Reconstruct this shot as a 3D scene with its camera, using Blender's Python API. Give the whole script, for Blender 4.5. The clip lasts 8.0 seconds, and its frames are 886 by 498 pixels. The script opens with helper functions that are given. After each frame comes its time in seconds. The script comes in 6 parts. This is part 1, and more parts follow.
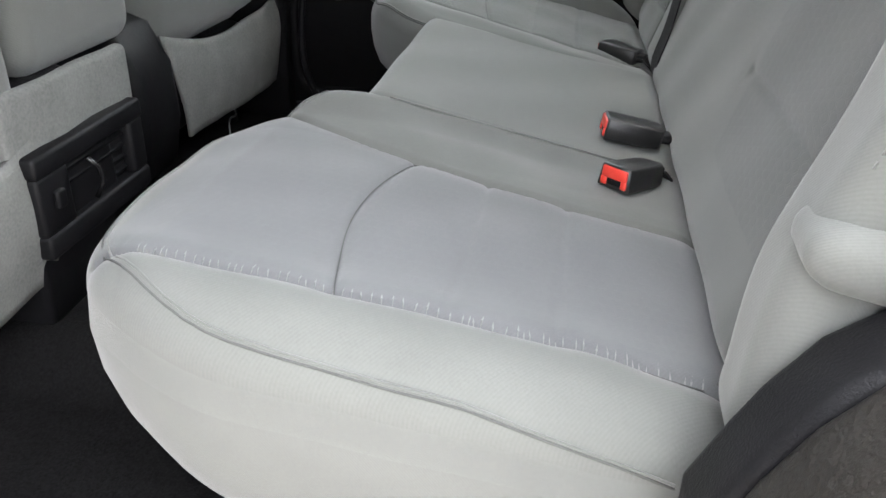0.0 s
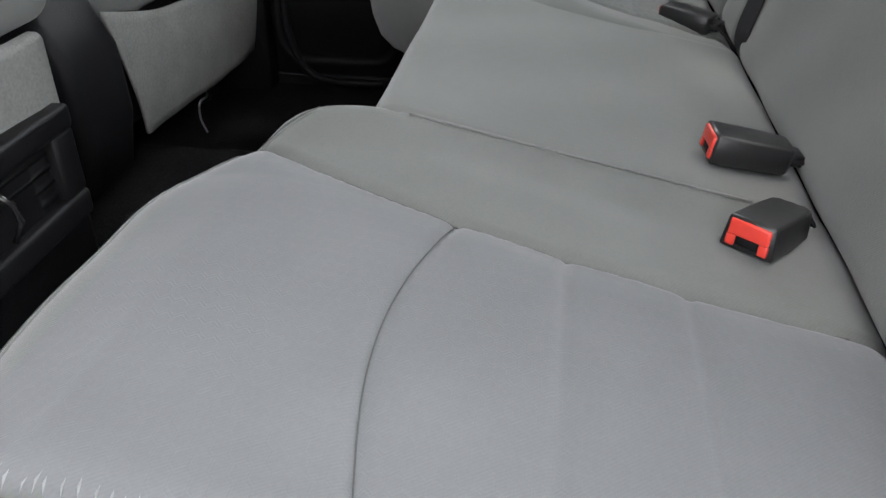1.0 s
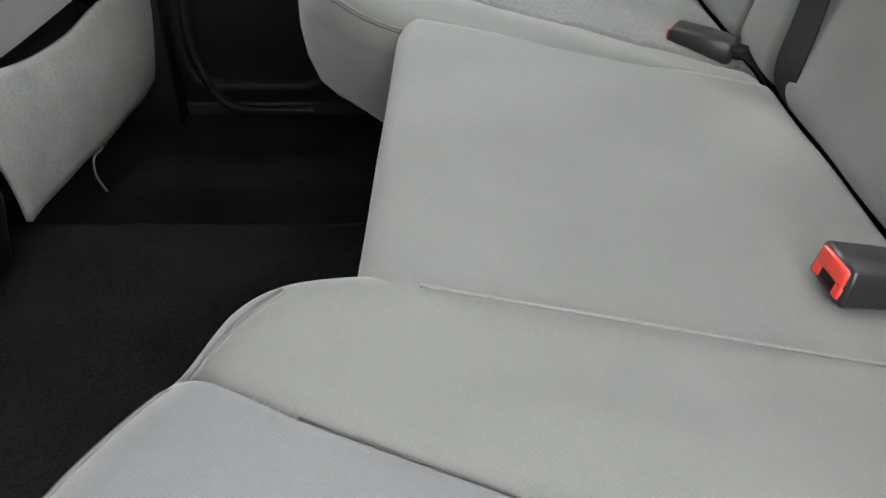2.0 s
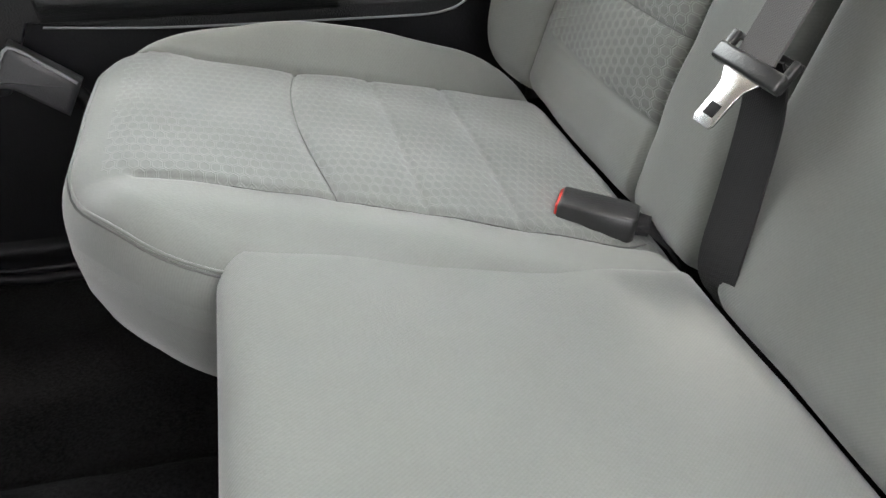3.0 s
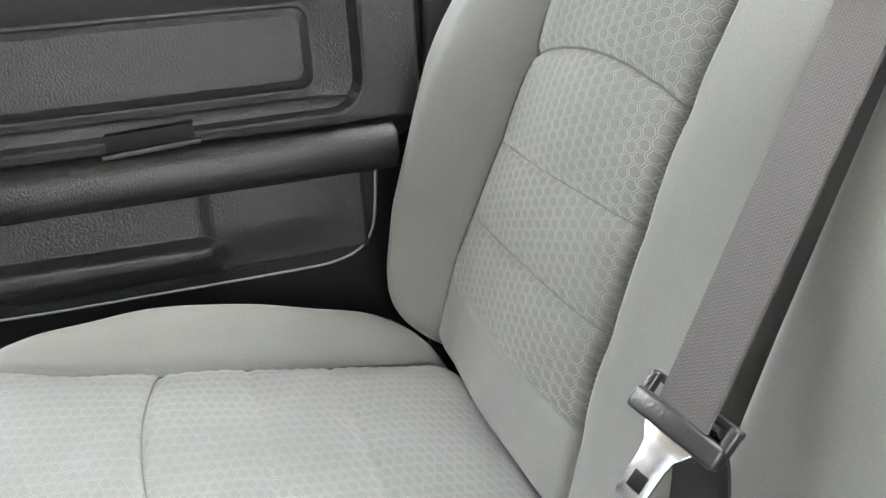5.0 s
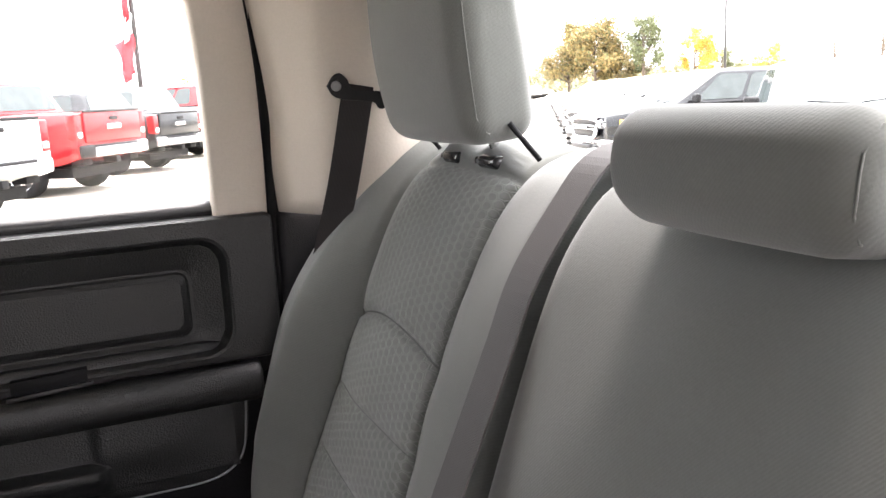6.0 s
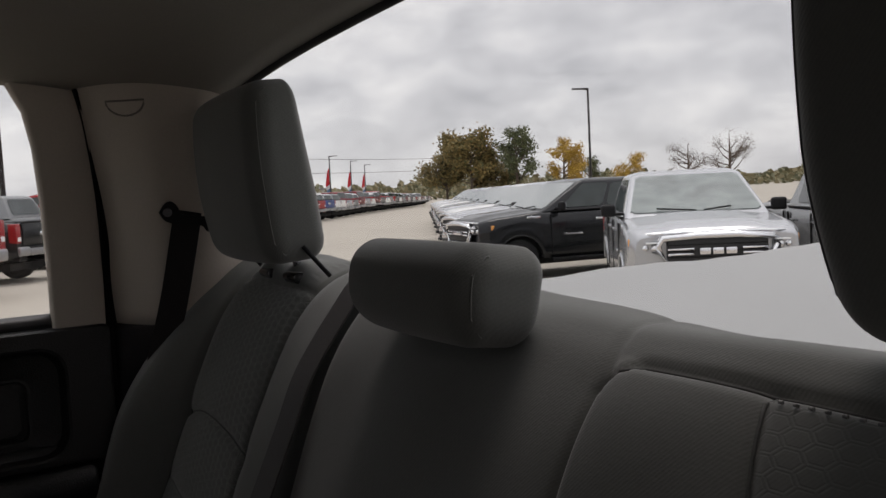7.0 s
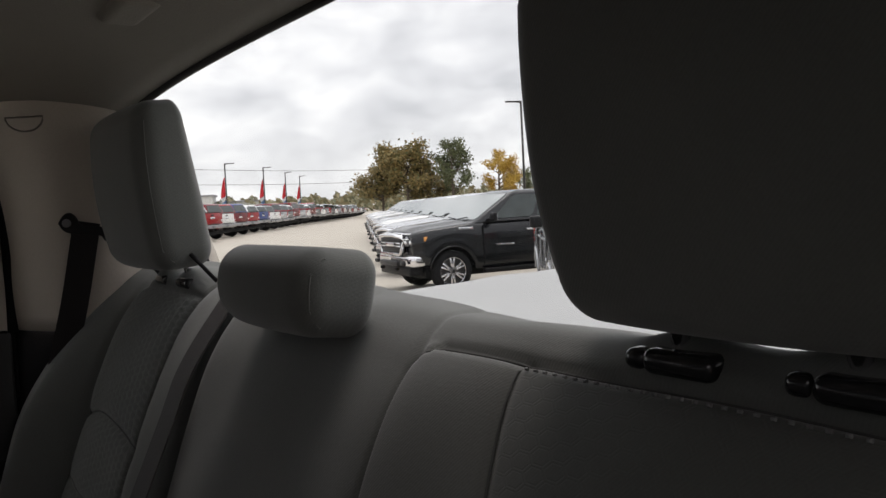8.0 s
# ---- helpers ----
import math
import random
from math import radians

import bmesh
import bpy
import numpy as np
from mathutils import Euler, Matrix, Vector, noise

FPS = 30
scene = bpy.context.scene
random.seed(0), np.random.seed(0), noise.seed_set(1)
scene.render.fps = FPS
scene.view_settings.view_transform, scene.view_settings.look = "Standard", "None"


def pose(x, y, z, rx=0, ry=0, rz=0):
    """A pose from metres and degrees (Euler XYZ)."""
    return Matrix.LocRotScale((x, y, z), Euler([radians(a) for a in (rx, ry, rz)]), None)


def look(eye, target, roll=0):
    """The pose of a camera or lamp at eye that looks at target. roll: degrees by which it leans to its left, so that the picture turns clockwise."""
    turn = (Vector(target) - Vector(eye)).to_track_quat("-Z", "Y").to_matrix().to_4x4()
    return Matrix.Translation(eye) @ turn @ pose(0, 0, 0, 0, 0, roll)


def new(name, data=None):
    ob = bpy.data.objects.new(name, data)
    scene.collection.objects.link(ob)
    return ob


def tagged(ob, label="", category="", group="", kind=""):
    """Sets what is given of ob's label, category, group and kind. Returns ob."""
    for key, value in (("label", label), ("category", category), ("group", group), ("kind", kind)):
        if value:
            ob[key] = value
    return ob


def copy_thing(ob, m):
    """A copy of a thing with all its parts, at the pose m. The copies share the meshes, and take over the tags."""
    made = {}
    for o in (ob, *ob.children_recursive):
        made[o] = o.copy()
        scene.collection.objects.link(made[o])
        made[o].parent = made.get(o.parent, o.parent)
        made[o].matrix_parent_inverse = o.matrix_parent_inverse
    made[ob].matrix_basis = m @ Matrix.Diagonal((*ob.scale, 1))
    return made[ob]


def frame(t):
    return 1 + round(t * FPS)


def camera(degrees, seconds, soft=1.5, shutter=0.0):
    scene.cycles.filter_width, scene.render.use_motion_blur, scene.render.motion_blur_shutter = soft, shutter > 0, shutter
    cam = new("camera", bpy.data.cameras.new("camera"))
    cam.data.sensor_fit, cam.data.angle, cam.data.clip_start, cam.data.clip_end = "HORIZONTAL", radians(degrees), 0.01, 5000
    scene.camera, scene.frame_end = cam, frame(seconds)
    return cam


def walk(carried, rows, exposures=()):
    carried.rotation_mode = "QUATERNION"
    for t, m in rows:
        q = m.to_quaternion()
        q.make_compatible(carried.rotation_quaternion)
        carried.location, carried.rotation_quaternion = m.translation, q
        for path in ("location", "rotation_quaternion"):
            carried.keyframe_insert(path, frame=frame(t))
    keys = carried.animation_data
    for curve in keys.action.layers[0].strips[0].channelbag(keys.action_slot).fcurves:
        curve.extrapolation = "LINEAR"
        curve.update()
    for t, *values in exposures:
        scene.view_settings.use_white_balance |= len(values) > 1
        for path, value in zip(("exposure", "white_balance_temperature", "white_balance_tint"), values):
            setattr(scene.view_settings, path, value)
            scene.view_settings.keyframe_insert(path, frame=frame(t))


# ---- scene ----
cam = camera(57.7, 8.0)
PATH = [
    (0, (-1.151, 0.144, 0.695), (0.594, 0.408, -0.245), 1.5),
    (0.5, (-1.019, 0.202, 0.677), (0.688, 0.44, -0.339), 1.0),
    (1, (-0.851, 0.237, 0.665), (0.824, 0.471, -0.404), 0.3),
    (1.2, (-0.801, 0.247, 0.661), (0.862, 0.479, -0.426), -0.1),
    (2.3, (-0.481, 0.358, 0.688), (1.142, 0.236, -0.476), -0.1),
    (2.5, (-0.414, 0.363, 0.701), (1.197, 0.118, -0.458), 0.7),
    (3, (-0.284, 0.351, 0.719), (1.342, -0.057, -0.372), 0.9),
    (3.5, (-0.198, 0.344, 0.727), (1.455, -0.177, -0.271), 0.8),
    (4, (-0.112, 0.322, 0.712), (1.564, -0.251, -0.217), 0.5),
    (4.2, (-0.084, 0.32, 0.705), (1.59, -0.283, -0.207), 0.2),
    (5.3, (-0.147, 0.187, 0.842), (1.632, -0.326, 0.085), -4.1),
    (5.5, (-0.187, 0.169, 0.861), (1.613, -0.379, 0.184), -3.6),
    (5.7, (-0.243, 0.177, 0.881), (1.57, -0.47, 0.338), -3.2),
    (6, (-0.328, 0.167, 0.916), (1.492, -0.569, 0.534), -2.9),
    (6.5, (-0.435, 0.163, 0.932), (1.346, -0.718, 0.699), -2.9),
    (7, (-0.519, 0.151, 0.937), (1.196, -0.869, 0.799), -2.9),
    (7.5, (-0.59, 0.154, 0.949), (1.066, -0.962, 0.854), -2.9),
    (8, (-0.64, 0.138, 0.933), (0.99, -1.015, 0.815), -3.0),
]
walk(cam, [(t, look(eye, target, roll)) for t, eye, target, roll in PATH], exposures=[(0.0, 3.26, 6400, 12), (1.2, 3.14, 6450, 13), (2.3, 4.15, 6650, 13), (3.0, 4.32, 6650, 12), (4.2, 4.70, 6650, 12), (5.3, 5.05, 6650, 16),
                           (5.5, 4.8, 6650, 19), (6.0, 3.42, 6750, 20), (6.5, 1.15, 6750, 19), (7.0, -0.15, 6800, 21), (7.5, -0.12, 6800, 21), (8.0, 0.3, 6750, 19)])

GROUND = -0.85

# ---- world and sun ----
world = bpy.data.worlds.new("overcast_sky")
scene.world = world
world.use_nodes = True
wn, wl = world.node_tree.nodes, world.node_tree.links
wn.clear()
w_out = wn.new("ShaderNodeOutputWorld")
w_sky = wn.new("ShaderNodeTexSky")
w_sky.sky_type = "NISHITA"
w_sky.sun_disc = False
w_sky.sun_elevation = radians(76.6)
w_sky.sun_rotation = radians(158)
w_sky_bg = wn.new("ShaderNodeBackground")
w_sky_bg.inputs["Strength"].default_value = 0.1
wl.new(w_sky.outputs[0], w_sky_bg.inputs["Color"])
w_tc = wn.new("ShaderNodeTexCoord")
w_map = wn.new("ShaderNodeMapping")
w_map.inputs["Scale"].default_value = (1.0, 1.0, 2.1)
wl.new(w_tc.outputs["Generated"], w_map.inputs["Vector"])
w_n1 = wn.new("ShaderNodeTexNoise")
w_n1.inputs["Scale"].default_value = 8.0
w_n1.inputs["Detail"].default_value = 7.0
w_n1.inputs["Roughness"].default_value = 0.52
w_n1.inputs["Distortion"].default_value = 0.15
wl.new(w_map.outputs[0], w_n1.inputs["Vector"])
w_ramp = wn.new("ShaderNodeValToRGB")
w_ramp.color_ramp.elements[0].position = 0.30
w_ramp.color_ramp.elements[0].color = (0.50, 0.51, 0.535, 1)
w_ramp.color_ramp.elements[1].position = 0.80
w_ramp.color_ramp.elements[1].color = (1.3, 1.3, 1.28, 1)
w_mid = w_ramp.color_ramp.elements.new(0.50)
w_mid.color = (0.66, 0.67, 0.69, 1)
w_high = w_ramp.color_ramp.elements.new(0.66)
w_high.color = (0.82, 0.825, 0.83, 1)
wl.new(w_n1.outputs["Fac"], w_ramp.inputs[0])
w_cloud = wn.new("ShaderNodeBackground")
wl.new(w_ramp.outputs[0], w_cloud.inputs["Color"])
# an overcast sky is brightest overhead
w_up = wn.new("ShaderNodeSeparateXYZ")
wl.new(w_tc.outputs["Generated"], w_up.inputs[0])
w_zenith = wn.new("ShaderNodeMapRange")
w_zenith.interpolation_type = "SMOOTHSTEP"
w_zenith.inputs["From Min"].default_value, w_zenith.inputs["From Max"].default_value = 0.2, 1.0
w_zenith.inputs["To Min"].default_value, w_zenith.inputs["To Max"].default_value = 1.3, 2.3
wl.new(w_up.outputs["Z"], w_zenith.inputs["Value"])
wl.new(w_zenith.outputs[0], w_cloud.inputs["Strength"])
w_mix = wn.new("ShaderNodeMixShader")
w_mix.inputs[0].default_value = 0.93
wl.new(w_sky_bg.outputs[0], w_mix.inputs[1])
wl.new(w_cloud.outputs[0], w_mix.inputs[2])
wl.new(w_mix.outputs[0], w_out.inputs["Surface"])

sun_data = bpy.data.lights.new("sun", "SUN")
sun_data.energy = 0.85
sun_data.angle = radians(22)
sun_data.color = (1.0, 0.96, 0.9)
sun = new("sun", sun_data)
sun.matrix_world = look((0.9, -2.2, 10), (0, 0, 0))


# ---- materials ----
def nodes_of(name):
    m = bpy.data.materials.new(name)
    m.use_nodes = True
    nt = m.node_tree
    return m, nt, nt.nodes["Principled BSDF"]


def surface(name, color, rough=0.6, metal=0.0, grain=60.0, vary=0.12, bump=0.1, blotch=3.0, spec=0.5, coat=0.0):
    """A plain surface with colour variation at two scales and a fine relief."""
    m, nt, bsdf = nodes_of(name)
    n, l = nt.nodes, nt.links
    tc = n.new("ShaderNodeTexCoord")
    fine = n.new("ShaderNodeTexNoise")
    fine.inputs["Scale"].default_value = grain
    fine.inputs["Detail"].default_value = 4
    l.new(tc.outputs["Object"], fine.inputs["Vector"])
    coarse = n.new("ShaderNodeTexNoise")
    coarse.inputs["Scale"].default_value = blotch
    coarse.inputs["Detail"].default_value = 5
    l.new(tc.outputs["Object"], coarse.inputs["Vector"])
    add = n.new("ShaderNodeMath")
    add.operation = "ADD"
    l.new(fine.outputs["Fac"], add.inputs[0])
    l.new(coarse.outputs["Fac"], add.inputs[1])
    ramp = n.new("ShaderNodeValToRGB")
    ramp.color_ramp.elements[0].position = 0.3
    ramp.color_ramp.elements[1].position = 0.7
    half = n.new("ShaderNodeMath")
    half.operation = "MULTIPLY"
    half.inputs[1].default_value = 0.5
    l.new(add.outputs[0], half.inputs[0])
    l.new(half.outputs[0], ramp.inputs[0])
    lo = [c * (1 - vary) for c in color]
    hi = [min(1, c * (1 + vary)) for c in color]
    ramp.color_ramp.elements[0].color = (*lo, 1)
    ramp.color_ramp.elements[1].color = (*hi, 1)
    l.new(ramp.outputs[0], bsdf.inputs["Base Color"])
    bsdf.inputs["Roughness"].default_value = rough
    bsdf.inputs["Metallic"].default_value = metal
    bsdf.inputs["Specular IOR Level"].default_value = spec
    bsdf.inputs["Coat Weight"].default_value = coat
    if bump:
        b = n.new("ShaderNodeBump")
        b.inputs["Strength"].default_value = bump
        b.inputs["Distance"].default_value = 0.002
        l.new(fine.outputs["Fac"], b.inputs["Height"])
        l.new(b.outputs[0], bsdf.inputs["Normal"])
    return m


def math_node(nt, op, a, b=None):
    nd = nt.nodes.new("ShaderNodeMath")
    nd.operation = op
    for i, v in enumerate((a, b)):
        if v is None:
            continue
        if isinstance(v, (int, float)):
            nd.inputs[i].default_value = v
        else:
            nt.links.new(v, nd.inputs[i])
    return nd.outputs[0]


def fabric(name, color, hexes=False, cell=(0.0125, 0.0085), strength=0.35, dark=0.82, line=0.075):
    """Woven seat cloth: a fine diagonal twill, soft blotches of wear and, where asked, a quilted net of six-sided cells."""
    m, nt, bsdf = nodes_of(name)
    n, l = nt.nodes, nt.links
    uv = n.new("ShaderNodeUVMap")
    sep = n.new("ShaderNodeSeparateXYZ")
    l.new(uv.outputs[0], sep.inputs[0])
    u, v = sep.outputs[0], sep.outputs[1]
    tw = math_node(nt, "ADD", math_node(nt, "MULTIPLY", u, 2300.0), math_node(nt, "MULTIPLY", v, 1900.0))
    twill = math_node(nt, "MULTIPLY", math_node(nt, "SINE", tw), 0.5)
    tc = n.new("ShaderNodeTexCoord")
    fuzz = n.new("ShaderNodeTexNoise")
    fuzz.inputs["Scale"].default_value = 420
    fuzz.inputs["Detail"].default_value = 3
    l.new(tc.outputs["Object"], fuzz.inputs["Vector"])
    wear = n.new("ShaderNodeTexNoise")
    wear.inputs["Scale"].default_value = 9
    wear.inputs["Detail"].default_value = 6
    wear.inputs["Roughness"].default_value = 0.6
    l.new(tc.outputs["Object"], wear.inputs["Vector"])
    height = math_node(nt, "ADD", math_node(nt, "MULTIPLY", twill, 0.24), fuzz.outputs["Fac"])
    tone = math_node(nt, "ADD", math_node(nt, "MULTIPLY", wear.outputs["Fac"], 0.6), math_node(nt, "MULTIPLY", fuzz.outputs["Fac"], 0.4))
    tone = math_node(nt, "ADD", tone, math_node(nt, "MULTIPLY", twill, 0.12))
    ramp = n.new("ShaderNodeValToRGB")
    ramp.color_ramp.elements[0].position, ramp.color_ramp.elements[1].position = 0.3, 0.7
    ramp.color_ramp.elements[0].color = (*[c * 0.9 for c in color], 1)
    ramp.color_ramp.elements[1].color = (*[c * 1.08 for c in color], 1)
    l.new(tone, ramp.inputs[0])
    col = ramp.outputs[0]
    if hexes:
        pu = math_node(nt, "ADD", math_node(nt, "DIVIDE", v, cell[1]), 400.0)
        pv = math_node(nt, "ADD", math_node(nt, "DIVIDE", u, cell[0]), 400.0 * 1.7320508)

        def centred(ou, ov):
            a = math_node(nt, "SUBTRACT", math_node(nt, "MODULO", math_node(nt, "ADD", pu, ou), 1.0), 0.5)
            b = math_node(nt, "SUBTRACT", math_node(nt, "MODULO", math_node(nt, "ADD", pv, ov), 1.7320508), 0.8660254)
            a, b = math_node(nt, "ABSOLUTE", a), math_node(nt, "ABSOLUTE", b)
            return math_node(nt, "MAXIMUM", math_node(nt, "ADD", math_node(nt, "MULTIPLY", a, 0.5), math_node(nt, "MULTIPLY", b, 0.8660254)), a)

        d = math_node(nt, "MINIMUM", centred(0.0, 0.0), centred(0.5, 0.8660254))
        mr = n.new("ShaderNodeMapRange")
        mr.interpolation_type = "SMOOTHSTEP"
        mr.inputs["From Min"].default_value = line
        mr.inputs["From Max"].default_value = 0.0
        l.new(math_node(nt, "ABSOLUTE", math_node(nt, "SUBTRACT", d, 0.415)), mr.inputs["Value"])
        patchy = n.new("ShaderNodeMapRange")
        patchy.inputs["From Min"].default_value, patchy.inputs["From Max"].default_value = 0.3, 0.75
        patchy.inputs["To Min"].default_value, patchy.inputs["To Max"].default_value = 0.4, 1.0
        l.new(wear.outputs["Fac"], patchy.inputs["Value"])
        edge = math_node(nt, "MULTIPLY", mr.outputs[0], patchy.outputs[0])
        height = math_node(nt, "ADD", math_node(nt, "MULTIPLY", height, 0.5), math_node(nt, "MULTIPLY", edge, 3.0))
        mix = n.new("ShaderNodeMix")
        mix.data_type = "RGBA"
        mix.blend_type = "MULTIPLY"
        l.new(edge, mix.inputs[0])
        l.new(col, mix.inputs[6])
        mix.inputs[7].default_value = (dark, dark, dark, 1)
        col = mix.outputs[2]
    l.new(col, bsdf.inputs["Base Color"])
    bsdf.inputs["Roughness"].default_value = 0.92
    bsdf.inputs["Specular IOR Level"].default_value = 0.2
    bsdf.inputs["Sheen Weight"].default_value = 0.25
    bsdf.inputs["Sheen Roughness"].default_value = 0.5
    b = n.new("ShaderNodeBump")
    b.inputs["Strength"].default_value = strength
    b.inputs["Distance"].default_value = 0.0006
    l.new(height, b.inputs["Height"])
    l.new(b.outputs[0], bsdf.inputs["Normal"])
    return m


def webbing(name, color):
    """Woven belt: a fine chevron of threads in colour and relief."""
    m, nt, bsdf = nodes_of(name)
    n, l = nt.nodes, nt.links
    uv = n.new("ShaderNodeTexCoord")
    sep = n.new("ShaderNodeSeparateXYZ")
    l.new(uv.outputs["Object"], sep.inputs[0])
    across = math_node(nt, "ABSOLUTE", math_node(nt, "SUBTRACT", math_node(nt, "MODULO", math_node(nt, "ADD", sep.outputs[0], 9.0), 0.008), 0.004))
    weave = math_node(nt, "SINE", math_node(nt, "ADD", math_node(nt, "MULTIPLY", sep.outputs[2], 2600.0), math_node(nt, "MULTIPLY", across, 2200.0)))
    threads = math_node(nt, "SINE", math_node(nt, "MULTIPLY", sep.outputs[0], 2800.0))
    height = math_node(nt, "ADD", math_node(nt, "MULTIPLY", weave, 0.3), math_node(nt, "MULTIPLY", threads, 0.2))
    ramp = n.new("ShaderNodeValToRGB")
    ramp.color_ramp.elements[0].color = (*[c * 0.85 for c in color], 1)
    ramp.color_ramp.elements[1].color = (*[c * 1.15 for c in color], 1)
    l.new(math_node(nt, "ADD", height, 0.5), ramp.inputs[0])
    l.new(ramp.outputs[0], bsdf.inputs["Base Color"])
    bsdf.inputs["Roughness"].default_value = 0.7
    bsdf.inputs["Specular IOR Level"].default_value = 0.3
    b = n.new("ShaderNodeBump")
    b.inputs["Strength"].default_value = 0.4
    b.inputs["Distance"].default_value = 0.0005
    l.new(height, b.inputs["Height"])
    l.new(b.outputs[0], bsdf.inputs["Normal"])
    return m


def glass(name, tint=(0.9, 0.93, 0.92), gloss=0.012):
    m, nt, bsdf = nodes_of(name)
    n, l = nt.nodes, nt.links
    n.remove(bsdf)
    clear = n.new("ShaderNodeBsdfTransparent")
    clear.inputs[0].default_value = (*tint, 1)
    shine = n.new("ShaderNodeBsdfGlossy")
    shine.inputs["Roughness"].default_value = 0.02
    mx = n.new("ShaderNodeMixShader")
    mx.inputs[0].default_value = gloss
    l.new(clear.outputs[0], mx.inputs[1])
    l.new(shine.outputs[0], mx.inputs[2])
    l.new(mx.outputs[0], n["Material Output"].inputs["Surface"])
    return m


GREY = (0.1234, 0.1276, 0.1192)
m_cloth = fabric("seat_cloth", GREY)
m_hex = fabric("quilted_cloth", (0.1079, 0.1121, 0.1036), hexes=True, cell=(0.0160, 0.0104), strength=0.5, dark=1.5, line=0.075)
m_hexseat = fabric("quilted_cushion_cloth", (0.1192, 0.1234, 0.117), hexes=True, cell=(0.0150, 0.0092), strength=0.30, dark=1.30, line=0.07)
# left insert: faint cells, with a bluish sky sheen put into the base colour
m_hexfaint = fabric("faint_quilted_sheen_cloth", (0.1206, 0.1241, 0.1262), hexes=True, cell=(0.0150, 0.0092), strength=0.12, dark=1.05, line=0.05)
m_thread = surface("seam_thread", (0.16, 0.1636, 0.1551), 0.9, grain=300)
m_palethread = surface("pale_seam_thread", (0.2116, 0.2151, 0.2116), 0.9, grain=300)
# dark seam thread, also put in for shade along grooves and a crease
m_darkthread = surface("dark_thread_crease_shade", (0.0734, 0.0762, 0.0719), 0.9, grain=300)
m_rough_cloth = surface("felted_seat_panel", (0.1692, 0.1728, 0.1622), 0.95, grain=240, vary=0.25, bump=0.6, blotch=14)
m_black = surface("black_grained_plastic", (0.008, 0.008, 0.009), 0.45, grain=520, vary=0.2, bump=0.35, spec=0.18)
m_black_satin = surface("satin_black_plastic", (0.006, 0.006, 0.007), 0.5, grain=300, vary=0.25, bump=0.2, spec=0.22)
m_door = surface("door_trim_plastic", (0.0125, 0.0128, 0.013), 0.36, grain=420, vary=0.25, bump=0.6, spec=0.45)
m_sill = surface("satin_grey_sill", (0.05, 0.05, 0.052), 0.35, grain=420, vary=0.15, bump=0.3, spec=0.5)
m_buckle = surface("buckle_plastic", (0.014, 0.014, 0.0145), 0.32, grain=400, bump=0.15, spec=0.5)
m_red = surface("red_release_plastic", (0.62, 0.045, 0.03), 0.38, grain=200, vary=0.06, bump=0.05)
m_web = webbing("belt_webbing", (0.009, 0.0085, 0.009))
m_web_side = webbing("shoulder_webbing", (0.027, 0.0235, 0.024))
# lighter copy of the lap webbing: light on the shoulder run is in the colour
m_web_lit = webbing("lit_belt_webbing", (0.058, 0.0545, 0.054))
m_steel = surface("bright_steel", (0.72, 0.72, 0.74), 0.22, metal=1.0, grain=80, vary=0.05, bump=0.03)
m_carpet = surface("black_carpet", (0.009, 0.0088, 0.009), 1.0, grain=260, vary=0.8, bump=1.0, blotch=5, spec=0.05)
m_beige = surface("beige_pillar_plastic", (0.58, 0.52, 0.45), 0.6, grain=320, vary=0.05, bump=0.2)
m_liner = surface("headliner_cloth", (0.26, 0.237, 0.206), 0.95, grain=500, vary=0.08, bump=0.4)
m_grain = surface("leather_grained_plastic", (0.016, 0.014, 0.012), 0.45, grain=190, vary=0.2, bump=1.0, spec=0.35)
m_collar = surface("satin_collar_plastic", (0.02, 0.02, 0.021), 0.14, grain=200, bump=0.02)
m_seal = surface("black_rubber", (0.005, 0.005, 0.0055), 0.6, grain=200, spec=0.15)
m_pane = glass("window_glass")
# dark tint added to panes out of view, to cut the cab's light
m_light_cut = glass("light_cutting_glass", (0.30, 0.32, 0.32))
m_greyplastic = surface("grey_plastic", (0.2, 0.205, 0.21), 0.45, grain=300)
m_tonneau = surface("grey_vinyl_cover", (0.33, 0.33, 0.327), 0.55, grain=350, vary=0.08, bump=0.3, blotch=2.0)


# ---- building helpers ----
def mesh_of(name, verts, faces, mats, index=None, uvs=None, smooth=True):
    me = bpy.data.meshes.new(name)
    me.from_pydata([tuple(map(float, v)) for v in verts], [], [tuple(int(i) for i in f) for f in faces])
    for mt in mats if isinstance(mats, (list, tuple)) else [mats]:
        me.materials.append(mt)
    if index is not None:
        me.polygons.foreach_set("material_index", np.asarray(index, dtype=np.int32))
    if uvs is not None:
        layer = me.uv_layers.new(name="UVMap")
        loops = np.empty(len(me.loops), dtype=np.int32)
        me.loops.foreach_get("vertex_index", loops)
        layer.data.foreach_set("uv", np.asarray(uvs, dtype=np.float32)[loops].ravel())
    me.polygons.foreach_set("use_smooth", np.full(len(me.polygons), smooth))
    me.update()
    return me


def part(name, shape, material, parent, label=""):
    """Links a bmesh or a mesh as one object under a thing or a part."""
    if isinstance(shape, bpy.types.Mesh):
        me = shape
    else:
        me = bpy.data.meshes.new(name)
        shape.normal_update()
        shape.to_mesh(me)
        shape.free()
        me.materials.append(material)
    ob = new(name, me)
    if parent is not None:
        ob.parent = parent
    if label:
        ob["label"] = label
    return ob


def thing(name, label, category, at=(0, 0, 0), group="", kind=""):
    ob = new(name)
    ob.empty_display_size = 0.05
    ob.matrix_basis = Matrix.Translation(at)
    return tagged(ob, label, category, group, kind)


